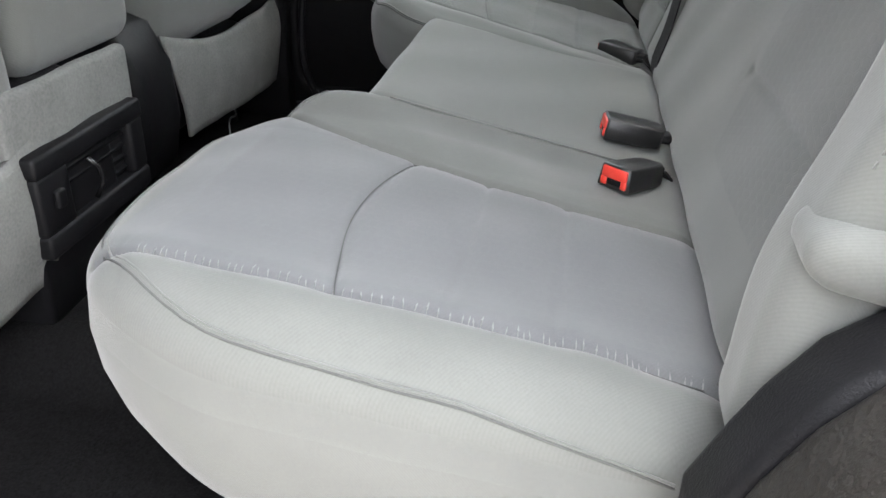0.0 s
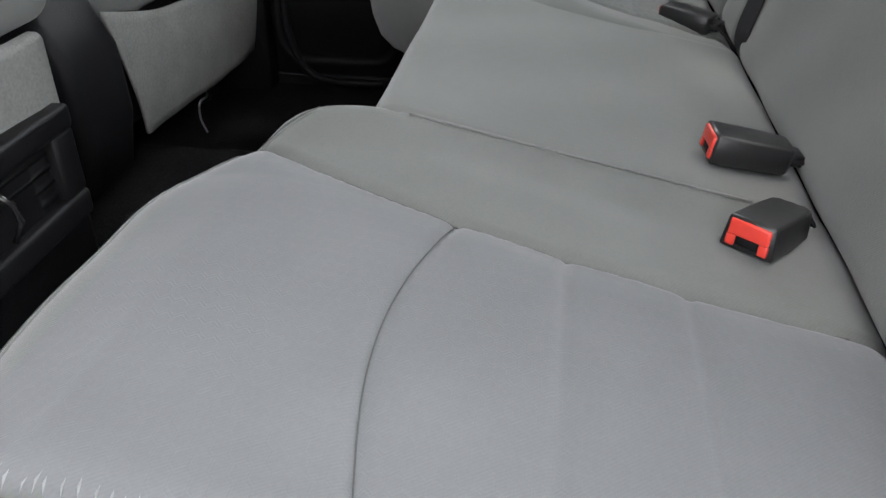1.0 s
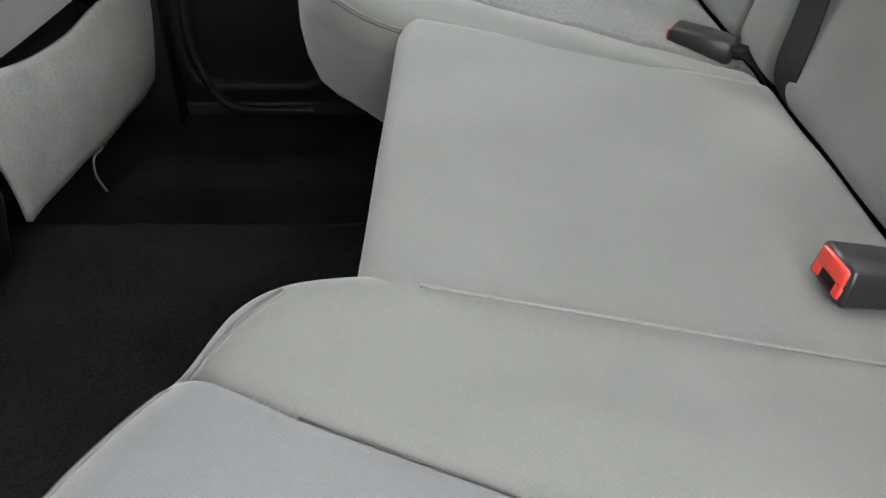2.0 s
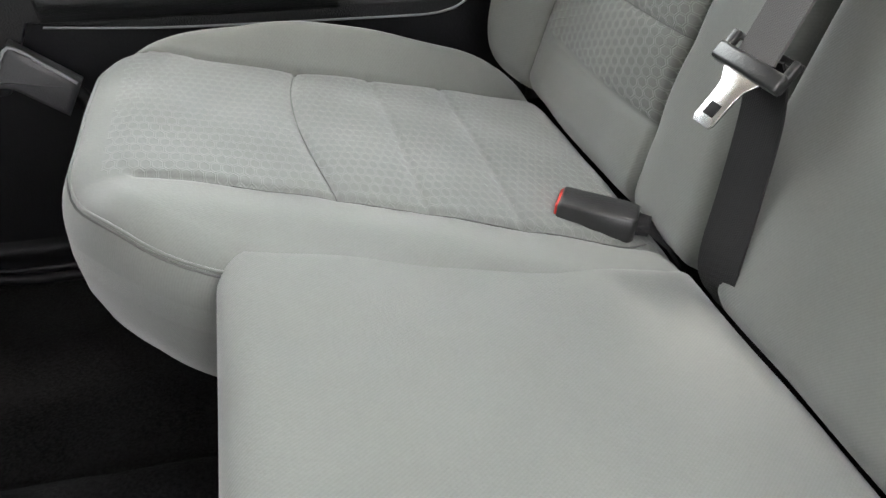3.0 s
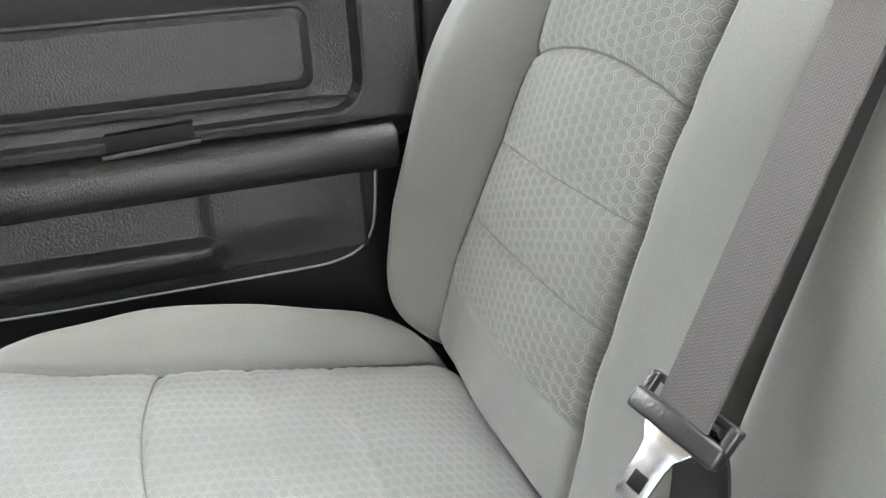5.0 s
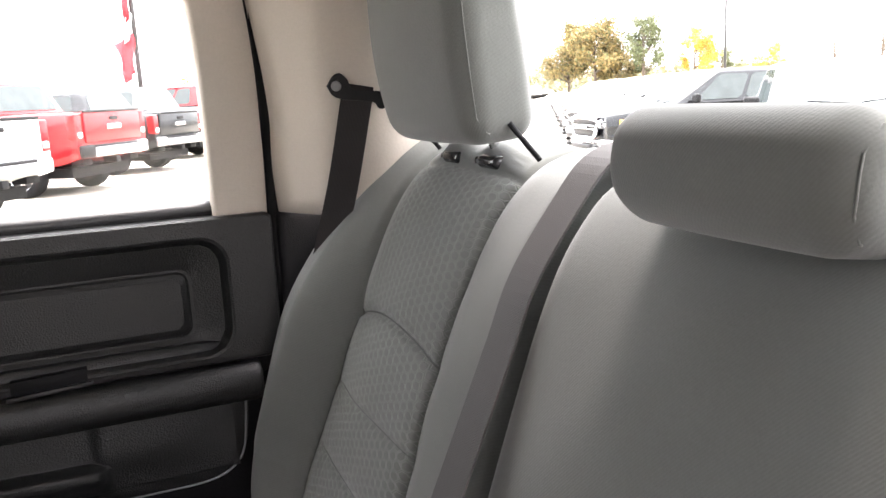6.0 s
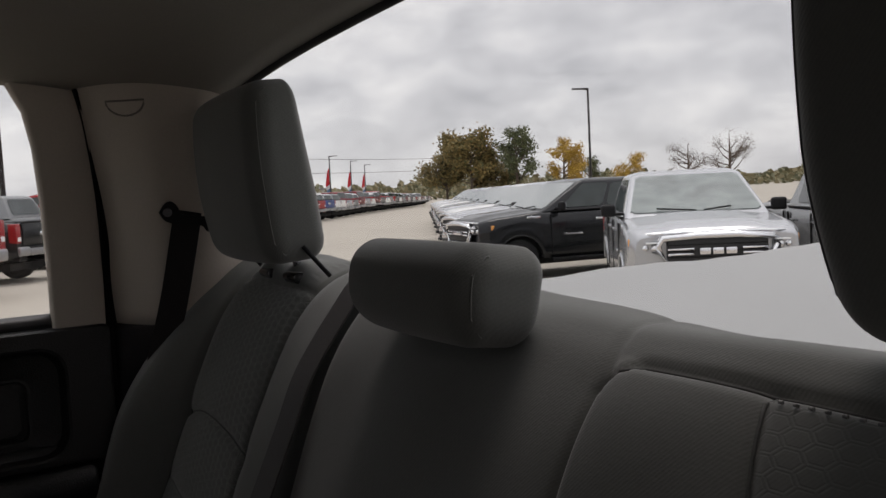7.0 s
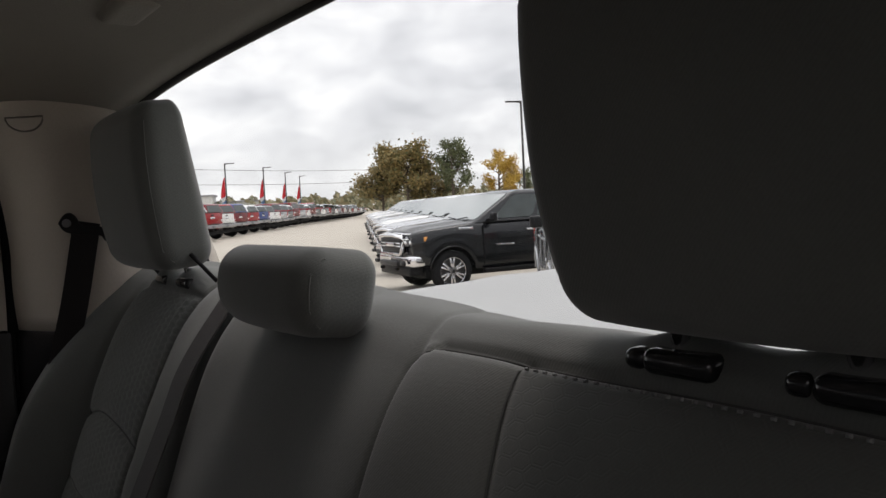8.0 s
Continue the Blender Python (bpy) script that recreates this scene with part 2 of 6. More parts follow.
def box(bm, lo, hi, bevel=0.0, seg=2, m=None):
    """A box between two corners, with its edges rounded, added to bm."""
    r = bmesh.ops.create_cube(bm, size=1.0)["verts"]
    size = Vector([hi[i] - lo[i] for i in range(3)])
    mid = Vector([(hi[i] + lo[i]) / 2 for i in range(3)])
    for v in r:
        v.co = Vector([v.co[i] * size[i] for i in range(3)]) + mid
    verts = list(r)
    if bevel > 0:
        edges = {e for v in r for e in v.link_edges}
        out = bmesh.ops.bevel(bm, geom=list(edges), offset=min(bevel, 0.45 * min(size)), segments=seg, affect="EDGES", profile=0.5)
        verts = list({v for f in out["faces"] for v in f.verts} | {v for v in verts if v.is_valid})
    if m is not None:
        bmesh.ops.transform(bm, matrix=m, verts=verts)
    for v in verts:
        for f in v.link_faces:
            f.smooth = bevel > 0
    return verts


def boxed(lo, hi, bevel=0.0, seg=2, m=None):
    bm = bmesh.new()
    box(bm, lo, hi, bevel, seg, m)
    return bm


def prism(outline, axis, a, b, bevel=0.0, seg=2):
    """An outline of 2D points pushed out along one axis from a to b. axis x: points are (y, z); y: (x, z); z: (x, y)."""
    bm = bmesh.new()

    def put(p, h):
        return {"x": (h, p[0], p[1]), "y": (p[0], h, p[1]), "z": (p[0], p[1], h)}[axis]

    lo = [bm.verts.new(put(p, a)) for p in outline]
    hi = [bm.verts.new(put(p, b)) for p in outline]
    k = len(outline)
    bm.faces.new(lo[::-1])
    bm.faces.new(hi)
    for i in range(k):
        bm.faces.new((lo[i], lo[(i + 1) % k], hi[(i + 1) % k], hi[i]))
    bmesh.ops.recalc_face_normals(bm, faces=bm.faces)
    if bevel > 0:
        rims = [e for e in bm.edges if abs(e.verts[0].co["xyz".index(axis)] - e.verts[1].co["xyz".index(axis)]) < 1e-6]
        bmesh.ops.bevel(bm, geom=rims, offset=bevel, segments=seg, affect="EDGES", profile=0.5)
        for f in bm.faces:
            f.smooth = True
    return bm


def tube(points, radius, sides=6, closed=False, flat=1.0):
    """A round cord along a line of points."""
    bm = bmesh.new()
    pts = [Vector(p) for p in points]
    rings = []
    for i, p in enumerate(pts):
        a, b = pts[i - 1 if i or closed else 0], pts[(i + 1) % len(pts) if closed else min(i + 1, len(pts) - 1)]
        t = (b - a).normalized()
        up = Vector((0, 0, 1)) if abs(t.z) < 0.9 else Vector((1, 0, 0))
        s = t.cross(up).normalized()
        u = s.cross(t)
        rad = radius[i] if isinstance(radius, (list, tuple)) else radius
        rings.append([bm.verts.new(p + (s * math.cos(q) + u * math.sin(q) * flat) * rad) for q in (2 * math.pi * k / sides for k in range(sides))])
    for i in range(len(rings) - (0 if closed else 1)):
        r0, r1 = rings[i], rings[(i + 1) % len(rings)]
        for k in range(sides):
            f = bm.faces.new((r0[k], r0[(k + 1) % sides], r1[(k + 1) % sides], r1[k]))
            f.smooth = True
    if not closed:
        bm.faces.new(rings[0][::-1])
        bm.faces.new(rings[-1])
    return bm


def ribbon(points, wide, width, thick=0.0016):
    """A strap of given width along a line of points; wide: the direction of its width at each point."""
    bm = bmesh.new()
    pts = [Vector(p) for p in points]
    rows = []
    for i, p in enumerate(pts):
        t = (pts[min(i + 1, len(pts) - 1)] - pts[max(i - 1, 0)]).normalized()
        w = Vector(wide[i] if isinstance(wide, list) else wide)
        w = (w - t * w.dot(t)).normalized()
        nrm = t.cross(w)
        rows.append([bm.verts.new(p + w * sx * width / 2 + nrm * sn * thick / 2) for sx, sn in ((-1, -1), (1, -1), (1, 1), (-1, 1))])
    for a, b in zip(rows, rows[1:]):
        for k in range(4):
            bm.faces.new((a[k], a[(k + 1) % 4], b[(k + 1) % 4], b[k]))
    bm.faces.new(rows[0][::-1])
    bm.faces.new(rows[-1])
    bmesh.ops.recalc_face_normals(bm, faces=bm.faces)
    return bm


def smooth_line(points, n=24):
    """A smooth curve through points (Catmull-Rom)."""
    p = [np.array(q, float) for q in points]
    p = [2 * p[0] - p[1]] + p + [2 * p[-1] - p[-2]]
    out = []
    for i in range(1, len(p) - 2):
        for k in range(n):
            t = k / n
            out.append(0.5 * (2 * p[i] + (p[i + 1] - p[i - 1]) * t + (2 * p[i - 1] - 5 * p[i] + 4 * p[i + 1] - p[i + 2]) * t**2 + (3 * p[i] - p[i - 1] - 3 * p[i + 1] + p[i + 2]) * t**3))
    out.append(p[-2])
    return out


def step(a, b, x):
    t = np.clip((x - a) / (b - a), 0, 1)
    return t * t * (3 - 2 * t)


def line_distance(x, y, pts):
    """Distance of the places (x, y) to a line of 2D points."""
    best = np.full(np.shape(x), 9.0)
    for (ax, ay), (bx, by) in zip(pts, pts[1:]):
        dx, dy = bx - ax, by - ay
        t = np.clip(((x - ax) * dx + (y - ay) * dy) / (dx * dx + dy * dy + 1e-12), 0, 1)
        best = np.minimum(best, np.hypot(x - ax - t * dx, y - ay - t * dy))
    return best


def groove(x, y, pts, depth=0.005, width=0.006):
    d = line_distance(x, y, pts)
    return -depth * np.exp(-((d / width) ** 2)) - 0.45 * depth * np.exp(-((d / (4.5 * width)) ** 2))


def axis_steps(a, b, roll, pitch):
    """Coordinates from a to b, close together near both ends where the edge rolls over."""
    arc = [roll * (1 - math.cos(q * math.pi / 18)) for q in range(9)]
    inner = np.linspace(a + roll, b - roll, max(3, int((b - a - 2 * roll) / pitch)))
    return np.r_[[a + d for d in arc], inner, [b - d for d in arc[::-1]]]


def pad(name, x0, x1, y0, y1, radii, top, roll, skirt, place, mats, pick=None, pitch=0.0036):
    """An upholstered pad: a rounded rectangle in its own (x, y) with a height field top(x, y), edges that roll over
    by roll, and a skirt of (drop, inset) steps. place(x, y, h) lays it into the world. radii: of the corners
    (x0y0, x1y0, x1y1, x0y1). pick(x, y): index of the material."""
    sx, sy = axis_steps(x0, x1, roll, pitch), axis_steps(y0, y1, roll, pitch)
    cx, cy, hx, hy = (x0 + x1) / 2, (y0 + y1) / 2, (x1 - x0) / 2, (y1 - y0) / 2
    gx, gy = np.meshgrid((sx - cx) / hx, (sy - cy) / hy, indexing="ij")
    r_of = np.where(gx < 0, np.where(gy < 0, radii[0], radii[3]), np.where(gy < 0, radii[1], radii[2]))
    rho = np.maximum(np.abs(gx), np.abs(gy))
    rr = r_of * rho**4
    ex, ey = np.abs(gx) * hx - (rho * hx - rr), np.abs(gy) * hy - (rho * hy - rr)
    corner = (ex > 0) & (ey > 0) & (rr > 1e-6)
    safe = np.maximum(rr, 1e-6)
    ang = np.where(ex >= ey, np.clip(ey / safe, 0, 1) * np.pi / 4, np.pi / 2 - np.clip(ex / safe, 0, 1) * np.pi / 4)
    px = np.where(corner, rho * hx - rr + rr * np.cos(ang), np.abs(gx) * hx) * np.sign(gx)
    py = np.where(corner, rho * hy - rr + rr * np.sin(ang), np.abs(gy) * hy) * np.sign(gy)
    qx, qy = np.abs(px) - (hx - r_of), np.abs(py) - (hy - r_of)
    inside = r_of - np.where((qx > 0) & (qy > 0), np.hypot(np.maximum(qx, 0), np.maximum(qy, 0)), np.maximum(qx, qy))
    x, y = px + cx, py + cy
    d = np.clip(inside, 0, roll)
    h = top(x, y) - (roll - np.sqrt(np.maximum(roll**2 - (roll - d) ** 2, 0)))
    nx, ny = x.shape
    ids = np.arange(nx * ny).reshape(nx, ny)
    verts = [place(a, b, c) for a, b, c in zip(x.ravel(), y.ravel(), h.ravel())]
    uvs = list(zip(x.ravel(), y.ravel()))
    faces, index = [], []
    mx, my = (x[:-1, :-1] + x[1:, 1:]) / 2, (y[:-1, :-1] + y[1:, 1:]) / 2
    sel = pick(mx, my) if pick else np.zeros(mx.shape, int)
    for i in range(nx - 1):
        for j in range(ny - 1):
            faces.append((ids[i, j], ids[i + 1, j], ids[i + 1, j + 1], ids[i, j + 1]))
            index.append(sel[i, j])
    ring = list(ids[:, 0]) + list(ids[-1, 1:]) + list(ids[-2::-1, -1]) + list(ids[0, -2:0:-1])
    ringx, ringy, ringh = x.ravel()[ring], y.ravel()[ring], h.ravel()[ring]
    prev, around = ring, np.r_[0, np.cumsum(np.hypot(np.diff(ringx), np.diff(ringy)))]
    for drop, inset in skirt:
        fx = cx + (ringx - cx) * (1 - inset / hx)
        fy = cy + (ringy - cy) * (1 - inset / hy)
        base = len(verts)
        verts += [place(a, b, c - drop) for a, b, c in zip(fx, fy, ringh)]
        uvs += [(s, -drop) for s in around]
        cur = list(range(base, base + len(ring)))
        for k in range(len(ring)):
            k2 = (k + 1) % len(ring)
            faces.append((prev[k], cur[k], cur[k2], prev[k2]))
            index.append(0)
        prev = cur
    faces.append(tuple(prev[::-1]))
    index.append(0)
    return mesh_of(name, verts, faces, mats, index, uvs)


def softbox(name, h, r, mats, place, n=14, shape=None):
    """A rounded block of half sizes h and edge radius r; shape(p) bends it, place(p) lays it into the world."""
    verts, faces, uvs, seen = [], [], [], {}
    inner = np.array(h) - r

    def put(q):
        q = np.array(q)
        core = np.clip(q, -inner, inner)
        dd = q - core
        ln = np.linalg.norm(dd)
        p = core + (dd / ln * r if ln > 1e-9 else 0)
        key = tuple(np.round(p, 5))
        if key not in seen:
            seen[key] = len(verts)
            p2 = shape(p) if shape else p
            verts.append(place(p2))
            uvs.append((p[0] + p[1] * 0.3, p[2]))
        return seen[key]

    for ax in range(3):
        for sg in (-1, 1):
            o = [k for k in range(3) if k != ax]
            c = [axis_steps(-h[k], h[k], r, h[k] * 2 / n) for k in o]
            for i in range(len(c[0]) - 1):
                for j in range(len(c[1]) - 1):
                    quad = []
                    for di, dj in ((0, 0), (1, 0), (1, 1), (0, 1)):
                        q = [0, 0, 0]
                        q[ax], q[o[0]], q[o[1]] = sg * h[ax], c[0][i + di], c[1][j + dj]
                        quad.append(put(q))
                    if len(set(quad)) >= 3:
                        quad = list(dict.fromkeys(quad))
                        faces.append(quad if (sg > 0) == (ax != 1) else quad[::-1])
    return mesh_of(name, verts, faces, mats, None, uvs)


# ---- the cab: floor, walls, ceiling ----
def structure(ob, label, category):
    return tagged(ob, label, category, kind="structure")


def grid_sheet(name, fn, nu, nv, mat, thick=0.0):
    """A sheet from fn(u, v) with u, v in 0..1, thickened along its normal."""
    verts = [fn(i / nu, j / nv) for i in range(nu + 1) for j in range(nv + 1)]
    faces = [(i * (nv + 1) + j, (i + 1) * (nv + 1) + j, (i + 1) * (nv + 1) + j + 1, i * (nv + 1) + j + 1) for i in range(nu) for j in range(nv)]
    me = mesh_of(name, verts, faces, mat)
    ob = new(name, me)
    if thick:
        md = ob.modifiers.new("thickness", "SOLIDIFY")
        md.thickness, md.offset = thick, 0.0
    return ob


def floor_height(x):
    return 0.065 * (1 - step(0.33, 0.40, np.abs(x)))


floor = structure(grid_sheet("floor", lambda u, v: (-0.86 + 1.72 * u, -0.30 + 2.3 * v, float(floor_height(-0.86 + 1.72 * u)) + 0.004 * noise.noise((u * 30, v * 40, 0))), 120, 60, m_carpet, 0.02),
                  "black cut-pile carpet with a low tunnel hump", "floor")


def roof_height(x, y):
    edge = 0.035 * (abs(x) / 0.72) ** 3
    rear = 0.05 * (1 - min(1.0, max(0.0, (y + 0.2) / 0.35))) ** 1.6
    return 1.165 - edge - rear


ceiling = structure(grid_sheet("ceiling", lambda u, v: (-0.74 + 1.48 * u, -0.185 + 1.5 * v, roof_height(-0.74 + 1.48 * u, -0.185 + 1.5 * v)), 40, 50, m_liner, 0.02),
                    "grey-beige moulded cloth headliner", "ceiling")
structure(grid_sheet("roof", lambda u, v: (-0.84 + 1.68 * u, -0.198 + 1.588 * v, 1.215 - 0.045 * abs(2 * u - 1) ** 3), 12, 12, m_black_satin, 0.012),
                      "painted steel cab roof above the headliner", "roof")
lip = part("rear_window_trim", tube([(x, -0.188, roof_height(x, -0.185) - 0.008) for x in np.linspace(-0.60, 0.60, 30)], 0.007, 8), m_seal, ceiling)
for sg in (-1, 1):
    part("window_side_seal", tube([(sg * 0.597, -0.19, 1.118), (sg * 0.612, -0.222, 1.03), (sg * 0.630, -0.275, 0.90), (sg * 0.652, -0.345, 0.72)], 0.010, 8), m_seal, ceiling)
part("coat_hook", softbox("coat_hook", (0.05, 0.022, 0.012), 0.011, m_liner, lambda p: (p[0] + 0.16, p[1] - 0.078, p[2] + roof_height(0.16, -0.078) - 0.003)), m_liner, ceiling)

# rear wall under the window, dash and windscreen frame
wall_rear = structure(part("wall_rear", boxed((-0.84, -0.40, 0.0), (0.84, -0.34, 0.715), 0.01), m_black_satin, None), "black trimmed cab rear wall", "wall")
wall_front = structure(part("wall_front", prism([(1.95, 0.0), (2.0, 0.0), (2.0, 0.70), (1.55, 0.72), (1.45, 0.66), (1.5, 0.45), (1.9, 0.4)], "x", -0.80, 0.80, 0.02), m_black, None), "black plastic dashboard and bulkhead", "wall")

# side walls: a closed one with a door on the passenger side, an open doorway on the other


def side_wall(sign):
    name = "wall_right" if sign > 0 else "wall_left"
    wall = structure(new(name), "cab side with window openings and pillars", "wall")
    xo, xi = sign * 0.87, sign * 0.815

    def slab(nm, outline, mat, a=xo, b=xi):
        return part(nm, prism(outline, "x", min(a, b), max(a, b), 0.004), mat, wall)

    slab("sill", [(-0.34, -0.08), (2.0, -0.08), (2.0, 0.035), (-0.34, 0.035)], m_black_satin)
    slab("rear_panel", [(-0.40, 0.035), (-0.06, 0.035), (-0.06, 0.765), (-0.40, 0.765)], m_black_satin)
    slab("centre_pillar", [(0.845, 0.0), (0.99, 0.0), (0.99, 1.15), (0.845, 1.15)], m_black, sign * 0.868, sign * 0.776)
    slab("roof_rail", [(-0.13, 1.135), (1.3, 1.135), (1.3, 1.2), (-0.13, 1.2)], m_beige, sign * 0.80, sign * 0.70)
    part("screen_pillar", tube([(sign * 0.78, 2.0, 0.72), (sign * 0.70, 1.25, 1.16)], 0.035, 8), m_beige, wall)
    slab("front_door_panel", [(0.98, 0.035), (2.0, 0.035), (2.0, 0.765), (0.98, 0.765)], m_door)
    return wall


wall_right = side_wall(1)
wall_left = side_wall(-1)


# passenger-side rear door with its trim, seen from inside
def rear_door():
    door = structure(new("door_1"), "closed black-trimmed rear cab door with an armrest", "door")
    # shell below the trim panel
    part("door_shell", prism([(-0.045, 0.0), (0.86, 0.0), (0.86, 0.10), (0.86, 0.774), (-0.045, 0.774)], "x", 0.822, 0.86, 0.004), m_black_satin, door)
    lower = [(0.62, 0.40), (0.45, 0.385), (0.10, 0.382), (0.065, 0.387), (0.040, 0.408), (0.030, 0.44), (0.022, 0.52), (-0.028, 0.545), (-0.033, 0.772), (0.85, 0.772), (0.85, 0.42), (0.72, 0.30), (0.66, 0.31)]
    part("trim_panel", prism(lower, "x", 0.802, 0.823, 0.003), m_door, door, "grained black door card")
    edge = smooth_line([(0.8005, y, z) for y, z in [(0.60, 0.395), (0.45, 0.3865), (0.30, 0.3845), (0.15, 0.3835), (0.10, 0.3845), (0.072, 0.390), (0.052, 0.401), (0.040, 0.418), (0.034, 0.44), (0.028, 0.50)]], 8)
    # light catching the card's lower edge is drawn as a pale cord
    part("edge_strip", tube(edge, 0.0015, 6), m_greyplastic, door, "pale cord in place of the lit edge of the door card")
    # raised frame round the upper insert
    def rrect(y0, y1, z0, z1, r, n=6):
        out = []
        for cy, cz, a0 in ((y1 - r, z1 - r, 0), (y0 + r, z1 - r, 90), (y0 + r, z0 + r, 180), (y1 - r, z0 + r, 270)):
            out += [(cy + r * math.cos(radians(a0 + 90 * k / n)), cz + r * math.sin(radians(a0 + 90 * k / n))) for k in range(n + 1)]
        return out

    def frame_ring(outer, inner, x_out, x_in, x_base):
        bm = bmesh.new()
        rings = [[bm.verts.new((xx, p[0], p[1])) for p in ring] for ring, xx in ((outer, x_base), (outer, x_out), (inner, x_in), (inner, x_base + 0.004))]
        k = len(outer)
        for a, b in zip(rings, rings[1:]):
            for i in range(k):
                f = bm.faces.new((a[i], a[(i + 1) % k], b[(i + 1) % k], b[i]))
                f.smooth = True
        bm.faces.new(rings[-1])
        bmesh.ops.recalc_face_normals(bm, faces=bm.faces)
        return bm

    dish = bmesh.new()
    rows = []
    for ring, xx in ((rrect(-0.028, 0.84, 0.563, 0.767, 0.010), 0.803), (rrect(-0.028, 0.84, 0.563, 0.767, 0.010), 0.780), (rrect(-0.024, 0.837, 0.566, 0.764, 0.010), 0.776), (rrect(0.034, 0.742, 0.574, 0.743, 0.040), 0.774),
                     (rrect(0.038, 0.738, 0.577, 0.739, 0.038), 0.776), (rrect(0.047, 0.732, 0.584, 0.731, 0.032), 0.790), (rrect(0.072, 0.71, 0.596, 0.706, 0.024), 0.7985), (rrect(0.088, 0.70, 0.602, 0.695, 0.016), 0.8030), (rrect(0.092, 0.697, 0.607, 0.692, 0.015), 0.7985), (rrect(0.100, 0.69, 0.615, 0.685, 0.013), 0.7950)):
        rows.append([dish.verts.new((xx, p[0], p[1])) for p in ring])
    for a, b in zip(rows, rows[1:]):
        for q in range(len(a)):
            dish.faces.new((a[q], a[(q + 1) % len(a)], b[(q + 1) % len(a)], b[q]))
    dish.faces.new(rows[-1])
    bmesh.ops.recalc_face_normals(dish, faces=dish.faces)
    part("insert_panel", dish, m_door, door, "dished grained upper panel of the door card")
    # armrest with a pull slot
    arm = prism([(0.802, 0.556), (0.786, 0.560), (0.768, 0.556), (0.760, 0.542), (0.760, 0.522), (0.770, 0.506), (0.802, 0.498)], "y", 0.005, 0.72, 0.008)
    part("armrest", arm, m_door, door)
    part("armrest_ledge", prism([(0.804, 0.560), (0.782, 0.562), (0.787, 0.592), (0.804, 0.596)], "y", 0.035, 0.72, 0.003), m_door, door)
    # a proud black block stands in for the slot's shaded recess
    part("pull_slot", prism([(0.228, 0.571), (0.318, 0.566), (0.318, 0.584), (0.228, 0.588)], "x", 0.7725, 0.790, 0.0005), m_seal, door, "black block for the shade in the recessed switch slot")
    part("slot_lip", prism([(0.222, 0.565), (0.324, 0.559), (0.324, 0.565), (0.222, 0.571)], "x", 0.7690, 0.788, 0.0015), m_door, door)
    # lower pocket
    def card(u, v):
        y, z = 0.045 + 0.555 * u, 0.402 + 0.105 * v
        ledge = 0.439 + 0.022 * (y - 0.225)
        proud = 0.007 * float(step(0.240, 0.222, y)) * float(step(0.045, 0.14, y)) * float(step(0.402, 0.46, z))
        lip = 0.021 * float(step(ledge + 0.008, ledge - 0.003, z)) * float(step(0.212, 0.236, y)) * float(step(0.395, 0.432, z))
        return (0.8005 - max(proud, lip), y, z)

    pocket = grid_sheet("pocket_panel", card, 120, 60, m_door, 0.004)
    pocket.parent = door
    tagged(pocket, "grained lower panel with a shallow map pocket")
    # front lower corner: speaker bay and its grey-edged bracket
    part("bracket", prism([(0.642, 0.385), (0.566, 0.329), (0.590, 0.284), (0.648, 0.325), (0.70, 0.335), (0.70, 0.352), (0.66, 0.350)], "x", 0.772, 0.806, 0.010, 3), m_sill, door, "grey moulded bracket edge of the map pocket")
    part("bracket_edge", tube(smooth_line([(0.773, 0.700, 0.350), (0.773, 0.664, 0.347), (0.773, 0.640, 0.381), (0.773, 0.600, 0.354), (0.773, 0.570, 0.330)], 5), 0.0022, 6), m_greyplastic, door)
    part("speaker_bay", frame_ring(rrect(0.56, 0.84, 0.06, 0.33, 0.06), rrect(0.58, 0.82, 0.08, 0.31, 0.05), 0.800, 0.815, 0.822), m_black_satin, door)
    seal = smooth_line([(0.80, 0.80, 0.36), (0.80, 0.812, 0.20), (0.80, 0.800, 0.11), (0.80, 0.772, 0.05), (0.80, 0.72, 0.028), (0.80, 0.60, 0.026)], 8)
    part("weatherstrip", tube(seal, 0.009, 8), m_black, door)
    # upper frame, window and seal
    part("frame_pillar", grid_mesh_pillar(), m_beige, door, "beige window frame of the door")
    part("sill_strip", prism([(0.80, 0.769), (0.835, 0.769), (0.835, 0.785), (0.815, 0.787), (0.80, 0.778)], "y", 0.045, 0.86, 0.003), m_sill, door)
    part("frame_top", tube([(0.775, 0.86, 1.145), (0.745, 0.4, 1.15), (0.735, 0.13, 1.146)], 0.014, 8), m_seal, door)
    return door


def grid_mesh_pillar():
    """The rear upright of the door's window frame, curving into the top rail."""
    rows = [(0.760, 0.788, 0.048, -0.028), (0.86, 0.775, 0.049, -0.027), (0.95, 0.757, 0.052, -0.024), (1.03, 0.742, 0.058, -0.018), (1.08, 0.730, 0.068, -0.011), (1.115, 0.720, 0.086, -0.001), (1.14, 0.712, 0.115, 0.022), (1.155, 0.705, 0.17, 0.035)]
    bm = bmesh.new()
    out = []
    for z, x, ya, yb in rows:
        out.append([bm.verts.new(p) for p in ((x + 0.035, ya, z), (x + 0.006, ya, z), (x, ya - 0.006, z), (x, yb + 0.006, z), (x + 0.006, yb, z), (x + 0.035, yb, z))])
    for a, b in zip(out, out[1:]):
        for k in range(5):
            f = bm.faces.new((a[k], a[k + 1], b[k + 1], b[k]))
            f.smooth = True
    bmesh.ops.recalc_face_normals(bm, faces=bm.faces)
    return bm


door_1 = rear_door()

